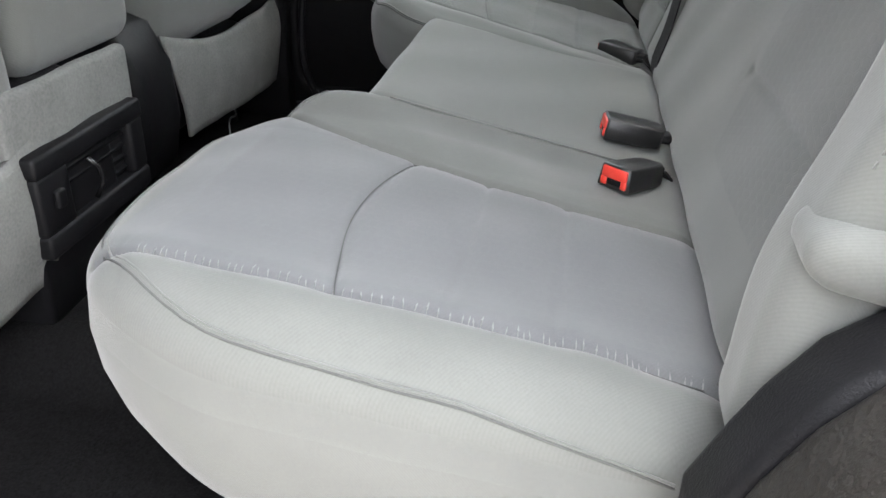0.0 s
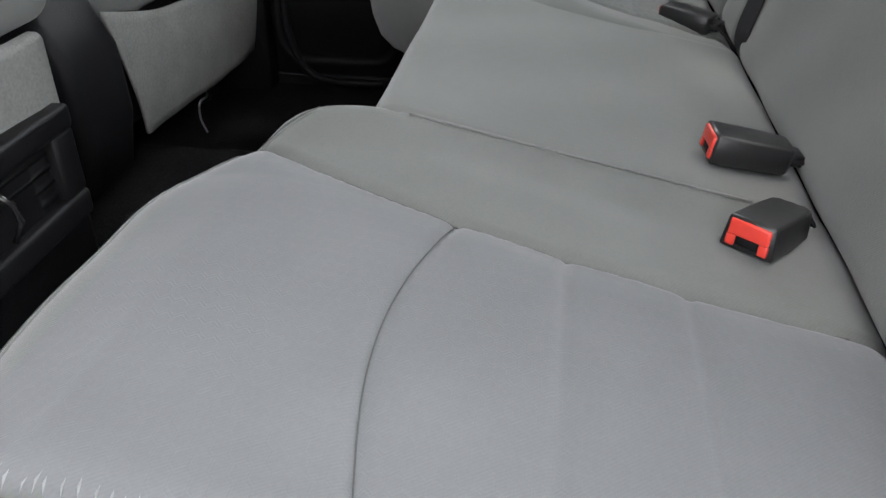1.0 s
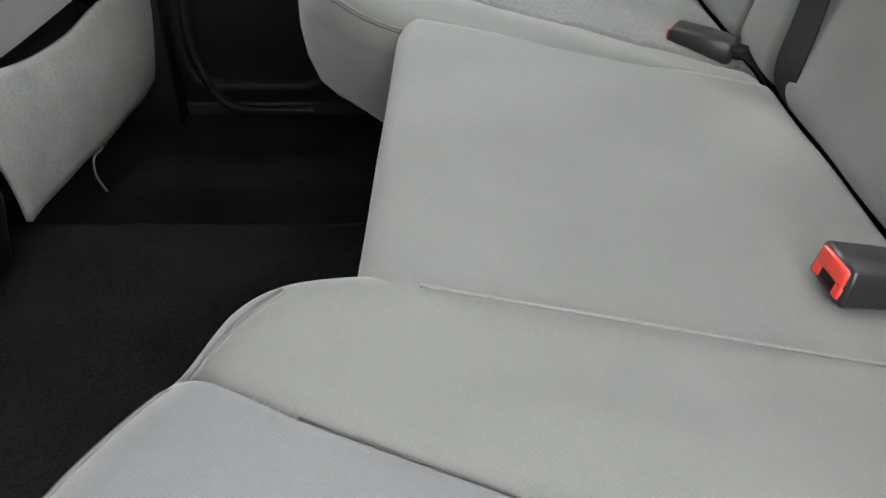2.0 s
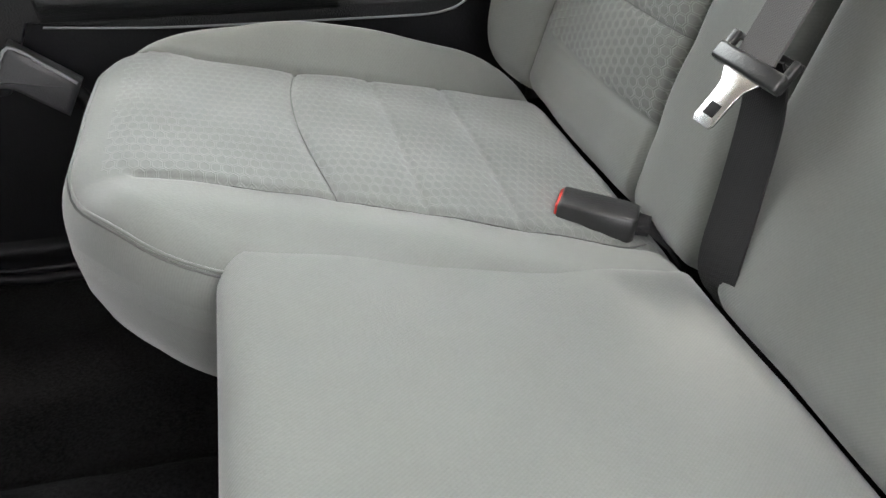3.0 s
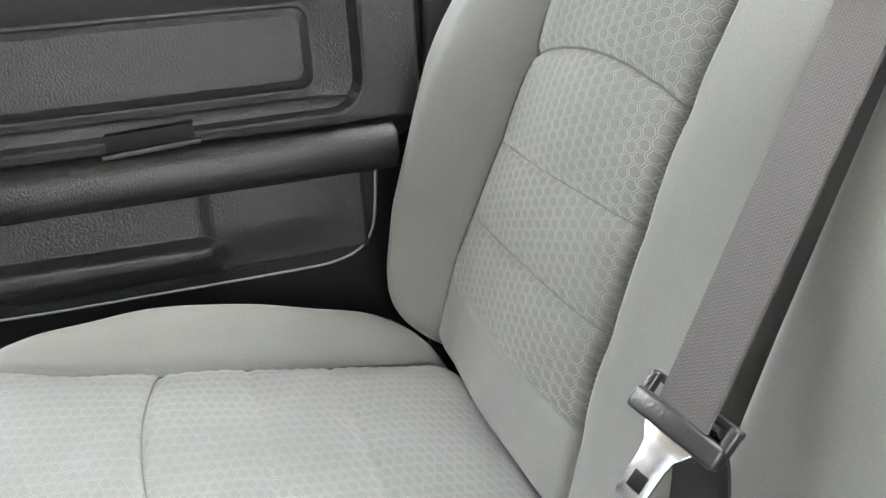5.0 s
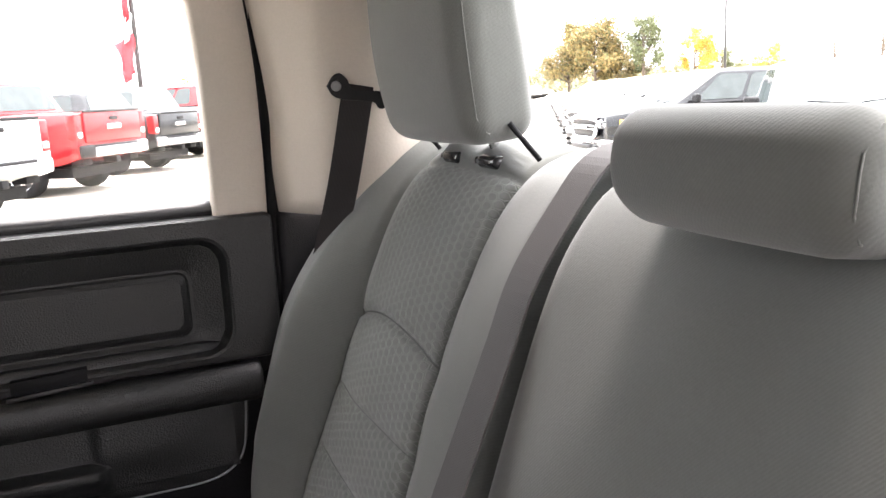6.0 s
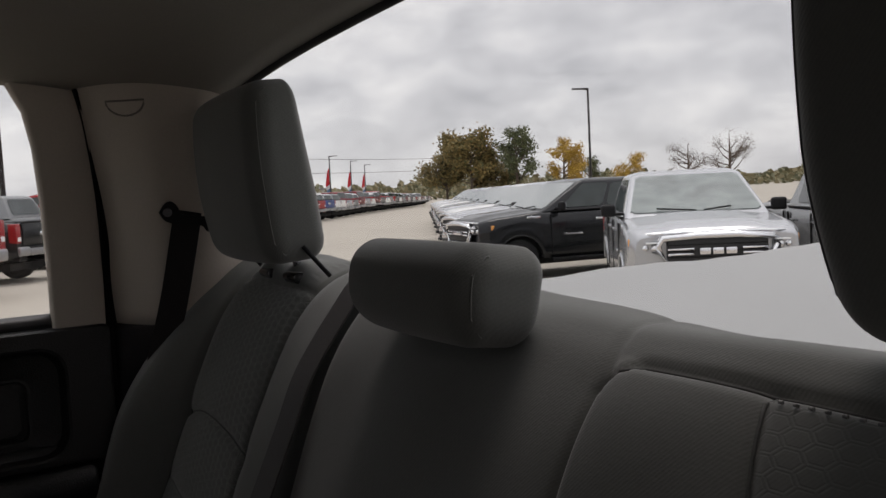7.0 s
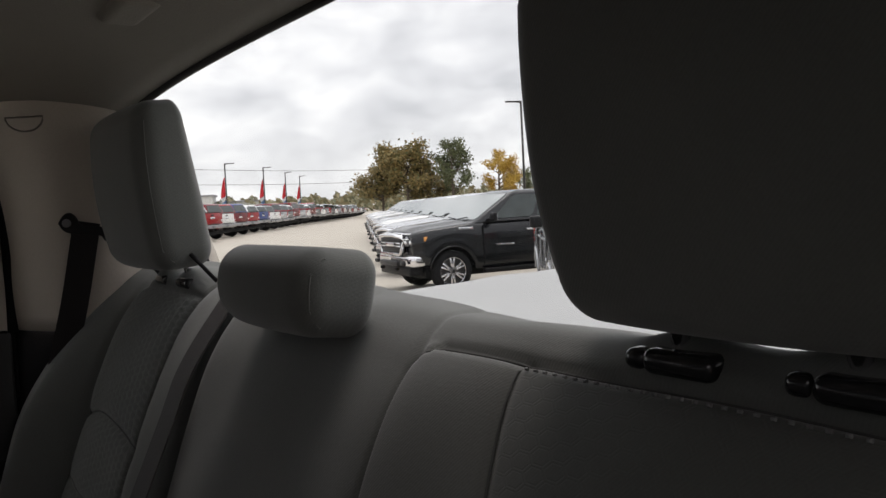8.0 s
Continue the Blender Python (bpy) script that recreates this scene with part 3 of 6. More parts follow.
# the driver-side rear door, out of view, swung on its hinge to shade the cab
HINGE, SWING = (-0.87, 0.86, 0.0), radians(-58)
open_door = Matrix.Translation(HINGE) @ Matrix.Rotation(SWING, 4, "Z") @ Matrix.Translation((0.87, -0.86, 0.0)) @ Matrix.Diagonal((-1.0, 1.0, 1.0, 1.0))
door_2 = copy_thing(door_1, open_door)
door_2.name = "door_2"
door_2["label"] = "unseen open black-trimmed rear door on the driver's side, angled to shade the cab"

# window panes
window_1 = structure(part("window_1", boxed((0.828, 0.03, 0.775), (0.832, 0.86, 1.15), 0), m_pane, None), "clear side window pane of the rear door", "window")
window_1.visible_shadow = False
window_6 = structure(new("window_6", window_1.data.copy()), "unseen dark pane added to the open rear door to dim the cab", "window")
window_6.data.materials[0] = m_light_cut
window_6.matrix_basis = open_door


def slanted_pane(name, a, b, c, d, mat):
    bm = bmesh.new()
    v = [bm.verts.new(p) for p in (a, b, c, d)]
    bm.faces.new(v)
    ob = part(name, bm, mat, None)
    md = ob.modifiers.new("thickness", "SOLIDIFY")
    md.thickness = 0.004
    ob.visible_shadow = mat is m_light_cut
    return ob


window_2 = structure(slanted_pane("window_2", (-0.66, -0.36, 0.70), (0.66, -0.36, 0.70), (0.60, -0.20, 1.12), (-0.60, -0.20, 1.12), m_pane), "wide clear rear cab window", "window")
window_3 = structure(slanted_pane("window_3", (0.78, 2.0, 0.72), (-0.78, 2.0, 0.72), (-0.70, 1.28, 1.16), (0.70, 1.28, 1.16), m_light_cut), "unseen windscreen of the cab, darkened to dim the inside", "window")
for sg, nm in ((-1, "window_4"), (1, "window_5")):
    structure(slanted_pane(nm, (sg * 0.835, 0.99, 0.765), (sg * 0.835, 2.0, 0.765), (sg * 0.80, 1.95, 0.80), (sg * 0.76, 0.99, 1.15), m_light_cut), "unseen front door window, darkened to dim the inside", "window")


# rear pillar trims with the belt guide
def pillar_trim(sign):
    lo = [(0.795, -0.036, 0.765), (0.74, -0.062, 0.765), (0.690, -0.105, 0.765), (0.66, -0.20, 0.765), (0.70, -0.37, 0.765)]
    mid = [(0.757, -0.024, 0.95), (0.70, -0.056, 0.95), (0.655, -0.10, 0.95), (0.635, -0.17, 0.95), (0.675, -0.30, 0.95)]
    hi = [(0.712, 0.002, 1.112), (0.665, -0.035, 1.112), (0.625, -0.085, 1.112), (0.602, -0.165, 1.112), (0.645, -0.22, 1.112)]
    top = [(0.700, 0.02, 1.150), (0.655, -0.02, 1.150), (0.62, -0.08, 1.150), (0.602, -0.165, 1.150), (0.645, -0.21, 1.150)]
    rows = []
    for a, b, c, d in zip(lo, mid, hi, top):
        rows.append(smooth_line([a, b, c, d], 8))
    cols = list(zip(*rows))
    verts, faces = [], []
    fine = [smooth_line(c, 6) for c in cols]
    nn = len(fine[0])
    for r in fine:
        verts += [(sign * p[0], p[1], p[2]) for p in r]
    for i in range(len(fine) - 1):
        for j in range(nn - 1):
            q = (i * nn + j, i * nn + j + 1, (i + 1) * nn + j + 1, (i + 1) * nn + j)
            faces.append(q if sign > 0 else q[::-1])
    me = mesh_of("trim", verts, faces, m_beige)
    ob = structure(new("trim", me), "beige moulded plastic rear pillar trim", "pillar trim")
    md = ob.modifiers.new("thickness", "SOLIDIFY")
    md.thickness, md.offset = 0.006, 1.0 if sign < 0 else -1.0
    return ob


trim_right = pillar_trim(1)
pillar_trim(-1)
half_moon = [(0.045 * math.cos(radians(a)), 0.030 * math.sin(radians(a))) for a in range(180, 361, 15)]
moon_u, moon_v = Vector((-0.55, -0.80, 0.0)), Vector((-0.28, 0.10, 0.95))
part("tether_cover", tube([tuple(Vector((0.652, -0.052, 1.085)) + moon_u * a * 0.62 + moon_v * b * 0.7) for a, b in half_moon], 0.0014, 6, closed=True), m_liner, trim_right, "half-moon cover outline")


def pillar_lower(sign):
    pts = [(-0.36, 0.03), (-0.045, 0.03), (-0.04, 0.40), (-0.033, 0.765), (-0.36, 0.765)]
    ob = part("trim", prism(pts, "x", min(sign * 0.775, sign * 0.818), max(sign * 0.775, sign * 0.818), 0.012), m_black, None)
    return structure(ob, "black lower rear pillar trim", "pillar trim")


pillar_lower(1)
seal_line = smooth_line([(0.800, -0.034, 0.05), (0.800, -0.036, 0.40), (0.795, -0.034, 0.77), (0.770, -0.034, 0.90), (0.750, -0.026, 1.0), (0.728, -0.014, 1.08), (0.714, 0.008, 1.132), (0.707, 0.07, 1.162), (0.71, 0.3, 1.165), (0.72, 0.8, 1.16)], 8)
structure(part("trim", tube(seal_line, 0.0115, 8), m_seal, None), "black rubber door seal", "door seal")


# door-side plastic at the foot of the near backrest
def quarter_panel():
    inner = [(0.046, 0.20), (0.047, 0.330), (0.028, 0.374), (0.013, 0.405), (-0.012, 0.443), (-0.045, 0.469), (-0.09, 0.487), (-0.18, 0.50), (-0.34, 0.505), (-0.34, 0.02), (0.03, 0.02)]
    outer = [(0.036, 0.20), (0.039, 0.338), (0.022, 0.380), (0.001, 0.420), (-0.025, 0.453), (-0.06, 0.474), (-0.11, 0.487), (-0.20, 0.492), (-0.34, 0.494), (-0.34, 0.02), (0.02, 0.02)]
    ob = structure(part("trim", prism(inner, "x", -0.795, -0.735, 0.012, 4), m_black, None), "black grained plastic quarter trim beside the seat", "quarter trim")
    part("outer_ridge", prism(outer, "x", -0.885, -0.790, 0.016, 4), m_grain, ob, "coarsely grained brown-black side face")
    return ob


quarter_panel()


# ---- rear bench ----
def cushion_height(y, x=0.0):
    z = 0.322 + 0.205 * np.clip(y, -0.1, 0.46) - 0.55 * np.clip(y - 0.40, 0, 1) ** 2
    return z - 0.06 * np.clip(y, 0, 0.5) * step(-0.205, -0.27, x)


def flat_place(x, y, h):
    return (x, y, h)


def side_cushion(sign, parent):
    """An outer cushion: two bolster seams, a bowed cross seam and two faint quilting lines."""
    right = sign > 0
    skirt = [(0.02, 0.0), (0.05, 0.004), (0.08, 0.014), (0.10, 0.030), (0.115, 0.055), (0.125, 0.10)] if right else [(0.03, -0.003), (0.07, 0.0), (0.11, 0.009), (0.15, 0.024), (0.19, 0.048), (0.215, 0.085)]
    inner, outer = 0.330, 0.642
    front = 0.522 if right else 0.546
    if right:
        seam_in = [(0.258, -0.05), (0.272, 0.05), (0.288, 0.12), (0.308, 0.22), (0.320, 0.295), (0.330, 0.38), (0.336, front - 0.07)]
    else:
        seam_in = [(0.386, -0.05), (0.381, 0.05), (0.373, 0.13), (0.362, 0.19), (0.335, 0.295), (0.298, 0.413), (0.268, front - 0.07)]
    in_y, in_x = [p[1] for p in seam_in], [p[0] for p in seam_in]
    start = float(np.interp(0.295, in_y, in_x))
    bow = [(start + (outer - start) * k / 16, (0.293 if right else 0.297) + 0.008 * k / 16 + (0.019 if right else 0.024) * math.sin(math.pi * k / 16)) for k in range(17)]
    seam_out = [(outer - 0.005, -0.05), (outer, 0.30), (outer + 0.004, front - 0.08), (outer - 0.004, front - 0.045)]

    def top(x, y):
        ax = np.abs(x)
        z = cushion_height(y, x)
        if right:
            z = z + 0.042 * np.exp(-(((ax - 0.694) / 0.036) ** 2)) * np.exp(-(((y - 0.25) / np.where(y < 0.25, 0.26, 0.14)) ** 2))
            z = z - 0.010 * np.exp(-(((ax - outer) / 0.022) ** 2)) * (1 - step(0.36, 0.45, y))
        else:
            z = z + 0.019 * np.exp(-(((ax - 0.665) / 0.052) ** 2)) * step(-0.03, 0.12, y)
            z = z - 0.003 * np.exp(-(((ax - outer) / 0.014) ** 2))
        z = z + 0.007 * np.exp(-(((ax - np.interp(y, in_y, in_x) + 0.06) / 0.035) ** 2)) * step(0.05, 0.3, y)
        z = z + 0.007 * np.sin(np.clip((ax - inner) / (outer - inner), 0, 1) * np.pi) * step(0.0, 0.1, y)
        z = z + groove(ax, y, seam_in, 0.005 if right else 0.008, 0.0042)
        z = z + groove(ax, y, seam_out, 0.009, 0.0042)
        z = z + groove(ax, y, bow, 0.0040, 0.0032)
        for yy in (0.216, 0.131):
            z = z + groove(ax, y, [(float(np.interp(yy, in_y, in_x)), yy), (outer, yy + 0.004)], 0.0026, 0.0030)
        pucker = np.exp(-(((ax - outer + 0.012) / 0.010) ** 2)) + 0.5 * np.exp(-(((ax - np.interp(y, in_y, in_x) - 0.012) / 0.010) ** 2))
        z = z + (0.0007 if right else 0.0003) * pucker * np.sin(y * 420 + 2.0 * np.sin(y * 37))
        return z + 0.0014 * np.sin(ax * 41 + y * 17) * np.cos(y * 37 - ax * 9)

    def pick(x, y):
        ax = np.abs(x)
        return ((ax > np.interp(y, in_y, in_x)) & (ax < outer) & (y < front - 0.04)).astype(int)

    x0, x1 = (0.185, 0.722) if right else (-0.722, -0.185)
    radii = (0.02, 0.11, 0.15, 0.20) if right else (0.11, 0.02, 0.215, 0.185)
    roll = 0.042
    me = pad("cushion", x0, x1, -0.015 if right else -0.022, front, radii, top, roll, skirt, flat_place, [m_cloth, m_hexseat if right else m_hexfaint], pick)
    cu = part("cushion", me, None, parent, "light grey cloth outer cushion with stitched bolsters")
    for line in (seam_in[1:-1], bow, seam_out[1:-1]):
        fine = smooth_line([(a, b, 0) for a, b in ([(line[0][0], 0.02)] if line is not bow else []) + list(line)], 10)
        pts = [(sign * p[0], p[1], float(top(np.array(sign * p[0]), np.array(p[1]))) + (0.0018 if right else 0.0026)) for p in fine]
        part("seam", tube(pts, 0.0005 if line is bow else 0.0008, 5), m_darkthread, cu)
    if not right:
        # small gathered puckers along the door-side seam
        prnd = random.Random(17)
        fine = smooth_line([(a, b, 0) for a, b in [(seam_out[1][0], 0.02)] + list(seam_out[1:-1])], 60)
        pk = bmesh.new()
        gone = 0.0
        for p, q in zip(fine, fine[1:]):
            gone += math.hypot(q[0] - p[0], q[1] - p[1])
            if gone < 0.0046:
                continue
            gone = prnd.uniform(-0.002, 0.001)
            long, half = prnd.uniform(0.005, 0.012), prnd.uniform(0.0006, 0.0009)
            ax0, ax1, skew = p[0] - 0.003, p[0] - 0.003 - long, prnd.uniform(-0.002, 0.002)
            pt = [(ax0, p[1], 0.0008), ((ax0 + ax1) / 2, p[1] + half + skew / 2, 0.0006), (ax1, p[1] + skew, 0.0005), ((ax0 + ax1) / 2, p[1] - half + skew / 2, 0.0006), ((ax0 * 0.6 + ax1 * 0.4), p[1] + skew * 0.4, 0.0013)]
            vs = [pk.verts.new((sign * a, b, float(top(np.array(sign * a), np.array(b))) + c)) for a, b, c in pt]
            for k in range(4):
                pk.faces.new((vs[k], vs[(k + 1) % 4], vs[4]))
        bmesh.ops.recalc_face_normals(pk, faces=pk.faces)
        part("gathered_seam", pk, m_palethread, cu, "pale raised puckers along the seam")
    # piping a little inside the rounded outline, from the door side round to the middle cushion
    ra, rb = (0.15, 0.20) if right else (0.185, 0.215)
    edge = [(0.722, y, 1.0, 0.0) for y in np.linspace(0.045, front - ra, 16)]
    edge += [(0.722 - ra + ra * math.cos(a), front - ra + ra * math.sin(a), math.cos(a), math.sin(a)) for a in np.radians(np.linspace(6, 90, 15))]
    edge += [(x, front, 0.0, 1.0) for x in np.linspace(0.722 - ra - 0.02, 0.185 + rb + 0.01, 8)]
    edge += [(0.185 + rb - rb * math.sin(a), front - rb + rb * math.cos(a), -math.sin(a), math.cos(a)) for a in np.radians(np.linspace(0, 72 if right else 60, 14))]
    pts, low = [], []
    for ex, ey, nx, ny in edge:
        sink = 0.30 if right else float(np.interp(ey, [0.05, 0.20, 0.32, 0.39, 0.45], [0.80, 0.42, 0.34, 0.24, 0.12]))
        for out, sk in ((pts, sink), (low, min(0.97, sink + 0.065))):
            d = roll * (1 - math.sqrt(1 - (1 - sk) ** 2))
            x, y = sign * (ex - nx * d), ey - ny * d
            out.append((x, y, float(top(np.array(x), np.array(y))) - roll * sk + 0.0004))
    part("piping", tube(pts, 0.0015 if right else 0.0011, 8), m_cloth, cu)
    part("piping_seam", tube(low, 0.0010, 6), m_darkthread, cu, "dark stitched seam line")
    return cu


bench = thing("rear_bench_seat", "grey cloth split rear bench with three headrests", "car seat", (0, 0, 0))
for sg in (-1, 1):
    side_cushion(sg, bench)


# added block that stops daylight leaking through the gap behind the cushions
part("seat_base", boxed((-0.72, -0.14, 0.02), (0.72, 0.02, 0.285), 0.01), m_carpet, bench, "dark carpet block added behind the cushions to keep light out of the gap")


def centre_top(x, y):
    z = cushion_height(y, x) + 0.0004
    z = z + groove(x, y, [(-0.214, 0.36), (-0.222, 0.20), (-0.225, -0.05)], 0.002, 0.004)
    return z + 0.001 * np.sin(x * 31 + y * 23)


CENTRE_SKIRT = [(0.02, -0.002), (0.06, -0.002), (0.11, 0.0), (0.16, 0.004), (0.19, 0.02)]
centre = part("centre_cushion", pad("centre_cushion", -0.245, 0.245, -0.013, 0.395, (0.02, 0.02, 0.02, 0.02), centre_top, 0.03, CENTRE_SKIRT, flat_place, [m_cloth]), None, bench, "plain grey cloth middle cushion")
line = [(-0.216 - 0.006 * (0.36 - y) / 0.3, y, float(cushion_height(np.array(y), np.array(-0.216))) + 0.0016) for y in np.linspace(0.06, 0.355, 32)]
part("stitching", tube(line, 0.0013, 5), m_thread, centre)

# backrest profile in (y, z), going up
BACK = smooth_line([(0.045, 0.27), (0.012, 0.335), (-0.045, 0.50), (-0.095, 0.657), (-0.140, 0.765), (-0.176, 0.820), (-0.205, 0.843), (-0.243, 0.856), (-0.28, 0.858)], 16)
BACK = np.array(BACK)
BACK_W = np.r_[0, np.cumsum(np.hypot(*np.diff(BACK, axis=0).T))]
BACK_T = np.gradient(BACK, BACK_W, axis=0)
BACK_T /= np.linalg.norm(BACK_T, axis=1)[:, None]


def back_place(x, w, h):
    y, z = np.interp(w, BACK_W, BACK[:, 0]), np.interp(w, BACK_W, BACK[:, 1])
    ty, tz = np.interp(w, BACK_W, BACK_T[:, 0]), np.interp(w, BACK_W, BACK_T[:, 1])
    return (x, y + tz * h, z - ty * h)


def at_z(z):
    return float(np.interp(z, BACK[:, 1], BACK_W))


W_TOP = float(BACK_W[-1])
W_LOW = at_z(0.327)
BACK_SKIRT = [(0.01, -0.001), (0.03, 0.0), (0.07, 0.002), (0.10, 0.012)]


def lean_in(x, w):
    """The two inner edges of the split backs lean towards the driver's side near the seat."""
    near = np.clip((x - 0.05) / 0.12, 0, 1) * (1 - np.clip((x - 0.34) / 0.15, 0, 1))
    return x - 0.036 * near * (1 - step(at_z(0.30), at_z(0.46), w))


def split_place(x, w, h):
    return back_place(float(lean_in(x, w)), w, h)


def bolster(ax, w, seam, base, full):
    rise = step(0.0, at_z(0.47), w) * (full - base) + base
    fade = 1 - 0.80 * step(at_z(0.60), at_z(0.84), w)
    return rise * fade * step(seam - 0.012, seam + 0.055, ax)


def across(w, zs, xs):
    return np.interp(w, [at_z(q) for q in zs], xs)


def mounds(x, w, cx):
    """Swellings of the cloth round the headrest guides."""
    h = 0.0
    for dx in (-0.047, 0.047):
        h = h + 0.014 * np.exp(-(((x - cx - dx) / 0.038) ** 2) - (((w - at_z(0.845)) / 0.024) ** 2)) * step(at_z(0.8325), at_z(0.838), w)
    return h


def seam_lines(lines, top, place, parent, lift=0.0016, radius=0.0010):
    for line in lines:
        fine = []
        for (ax, aw), (bx, bw) in zip(line, line[1:]):
            n = max(2, int(math.hypot(bx - ax, bw - aw) / 0.008))
            fine += [(ax + (bx - ax) * k / n, aw + (bw - aw) * k / n) for k in range(n)]
        fine.append(line[-1])
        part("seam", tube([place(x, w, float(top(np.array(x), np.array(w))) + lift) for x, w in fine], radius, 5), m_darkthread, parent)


R_ZS, R_OUT = (0.32, 0.43, 0.52, 0.65, 0.80, 0.857), (0.655, 0.668, 0.650, 0.620, 0.612, 0.612)
R_IN_ZS, R_IN = (0.32, 0.65, 0.80, 0.857), (0.368, 0.364, 0.352, 0.346)
R_OUT_LINE = [(x, at_z(q)) for q, x in zip(R_ZS, R_OUT)]
R_IN_LINE = [(x, at_z(q)) for q, x in zip(R_IN_ZS, R_IN)]
R_ARC = [(0.364 + 0.256 * k / 12, at_z(0.652) + 0.020 * math.sin(math.pi * k / 12) ** 0.8) for k in range(13)]


def right_top(x, w):
    h = bolster(x, w, across(w, R_ZS, R_OUT), 0.035, 0.067)
    h = h + groove(x, w, R_OUT_LINE, 0.009, 0.0045) + groove(x, w, R_IN_LINE, 0.008, 0.004) + groove(x, w, R_ARC, 0.006, 0.004)
    for zz in (0.566, 0.482, 0.402):
        h = h + groove(x, w, [(0.368, at_z(zz)), (0.628, at_z(zz - 0.004))], 0.0040, 0.0036)
    h = h + groove(x, w, [(0.352, at_z(0.833)), (0.605, at_z(0.833))], 0.004, 0.005)
    h = h + 0.006 * np.sin(np.clip((x - 0.366) / 0.24, 0, 1) * np.pi) + mounds(x, w, 0.4725)
    pucker = np.exp(-(((x - 0.376) / 0.009) ** 2)) * step(at_z(0.42), at_z(0.5), w)
    return h + 0.001 * np.sin(x * 37 + w * 21) + 0.0012 * pucker * np.sin(w * 640)


def right_pick(x, w):
    return ((x > across(w, R_IN_ZS, R_IN)) & (x < across(w, R_ZS, R_OUT)) & (w > at_z(0.402)) & (w < at_z(0.833))).astype(int)


back_r = part("backrest", pad("backrest", 0.246, 0.735, W_LOW, W_TOP, (0.03, 0.07, 0.16, 0.04), right_top, 0.026, BACK_SKIRT, split_place, [m_cloth, m_hex], right_pick), None, bench, "grey backrest with a quilted six-sided-cell insert")
seam_lines([[(0.658, at_z(0.348))] + R_OUT_LINE[1:-1], [(0.3675, at_z(0.348))] + R_IN_LINE[1:-1], R_ARC], right_top, split_place, back_r)
seam_lines([[(0.372, at_z(zz)), (0.624, at_z(zz - 0.004))] for zz in (0.566, 0.482)], right_top, split_place, back_r, 0.0008, 0.0005)

L_ZS, L_OUT = (0.32, 0.45, 0.65, 0.80, 0.832), (-0.628, -0.622, -0.604, -0.575, -0.570)
L_OUT_LINE = [(x, at_z(q)) for q, x in zip(L_ZS, L_OUT)]
L_PANEL = [(-0.158, at_z(0.62)), (-0.152, at_z(0.72)), (-0.150, at_z(0.812)), (-0.160, at_z(0.826)), (-0.175, at_z(0.831)), (-0.27, at_z(0.832)), (-0.57, at_z(0.832))]
L_IN_LINE = [(-0.312, at_z(0.62)), (-0.30, at_z(0.70)), (-0.264, at_z(0.830))]


def left_top(x, w):
    h = bolster(-x, w, -across(w, L_ZS, L_OUT), 0.0, 0.042)
    h = h + groove(x, w, L_OUT_LINE, 0.007, 0.006)
    h = h + groove(x, w, L_PANEL, 0.007, 0.0045)
    h = h + groove(x, w, [(-0.150, at_z(0.815)), (-0.128, W_TOP)], 0.002, 0.004)
    h = h + groove(x, w, L_IN_LINE, 0.003, 0.004)
    for zz in (0.60, 0.48):
        h = h + groove(x, w, [(-0.31, at_z(zz)), (-0.61, at_z(zz))], 0.003, 0.005)
    h = h + 0.008 * step(-0.15, -0.16, x) * step(at_z(0.835), at_z(0.825), w) * step(at_z(0.56), at_z(0.74), w)
    h = h - 0.016 * step(0.12, -0.22, x) * step(W_TOP - 0.075, W_TOP - 0.02, w)
    return h + 0.0012 * np.sin(x * 33 + w * 25) + mounds(x, w, -0.4175)


def left_pick(x, w):
    low = across(w, (0.30, 0.70, 0.832), (-0.345, -0.30, -0.264))
    return ((x < low) & (x > across(w, L_ZS, L_OUT)) & (w > at_z(0.40)) & (w < at_z(0.832))).astype(int)


m_hexbig = fabric("quilted_cloth_wide", (0.11, 0.1142, 0.1079), hexes=True, cell=(0.0160, 0.0104), strength=0.16, dark=1.06, line=0.07)
back_l = part("backrest", pad("backrest", -0.735, 0.224, W_LOW, W_TOP, (0.03, 0.03, 0.045, 0.16), left_top, 0.026, BACK_SKIRT, split_place, [m_cloth, m_hexbig], left_pick), None, bench, "wide grey backrest section with a stitched panel")
seam_lines([L_PANEL[2:], L_IN_LINE[1:]], left_top, split_place, back_l)
seam_lines([L_OUT_LINE, L_PANEL[:3], L_IN_LINE[:2]], left_top, split_place, back_l, 0.0, 0.0008)
# stitches along the top seam of the quilted panel
for k in range(34):
    x = -0.275 - 0.0082 * k
    a, b = [split_place(x + d, at_z(0.832) - 0.009, float(left_top(np.array(x + d), np.array(at_z(0.832) - 0.009))) + 0.0014) for d in (-0.0012, 0.0012)]
    part("stitch", tube([a, b], 0.0011, 5), m_palethread, back_l)
# twin stitch rows on the outer bolster's side
for k in range(16):
    w = at_z(0.53) + 0.0085 * k
    for x in (-0.7265, -0.7325):
        d = x + 0.735
        dip = 0.026 - math.sqrt(0.026**2 - (0.026 - d) ** 2) if d < 0.026 else 0.0
        a, b = [split_place(x, w + e, float(left_top(np.array(x), np.array(w + e))) - dip + 0.0002) for e in (-0.0022, 0.0022)]
        part("stitch", tube([a, b], 0.0008, 5), m_thread, back_l)


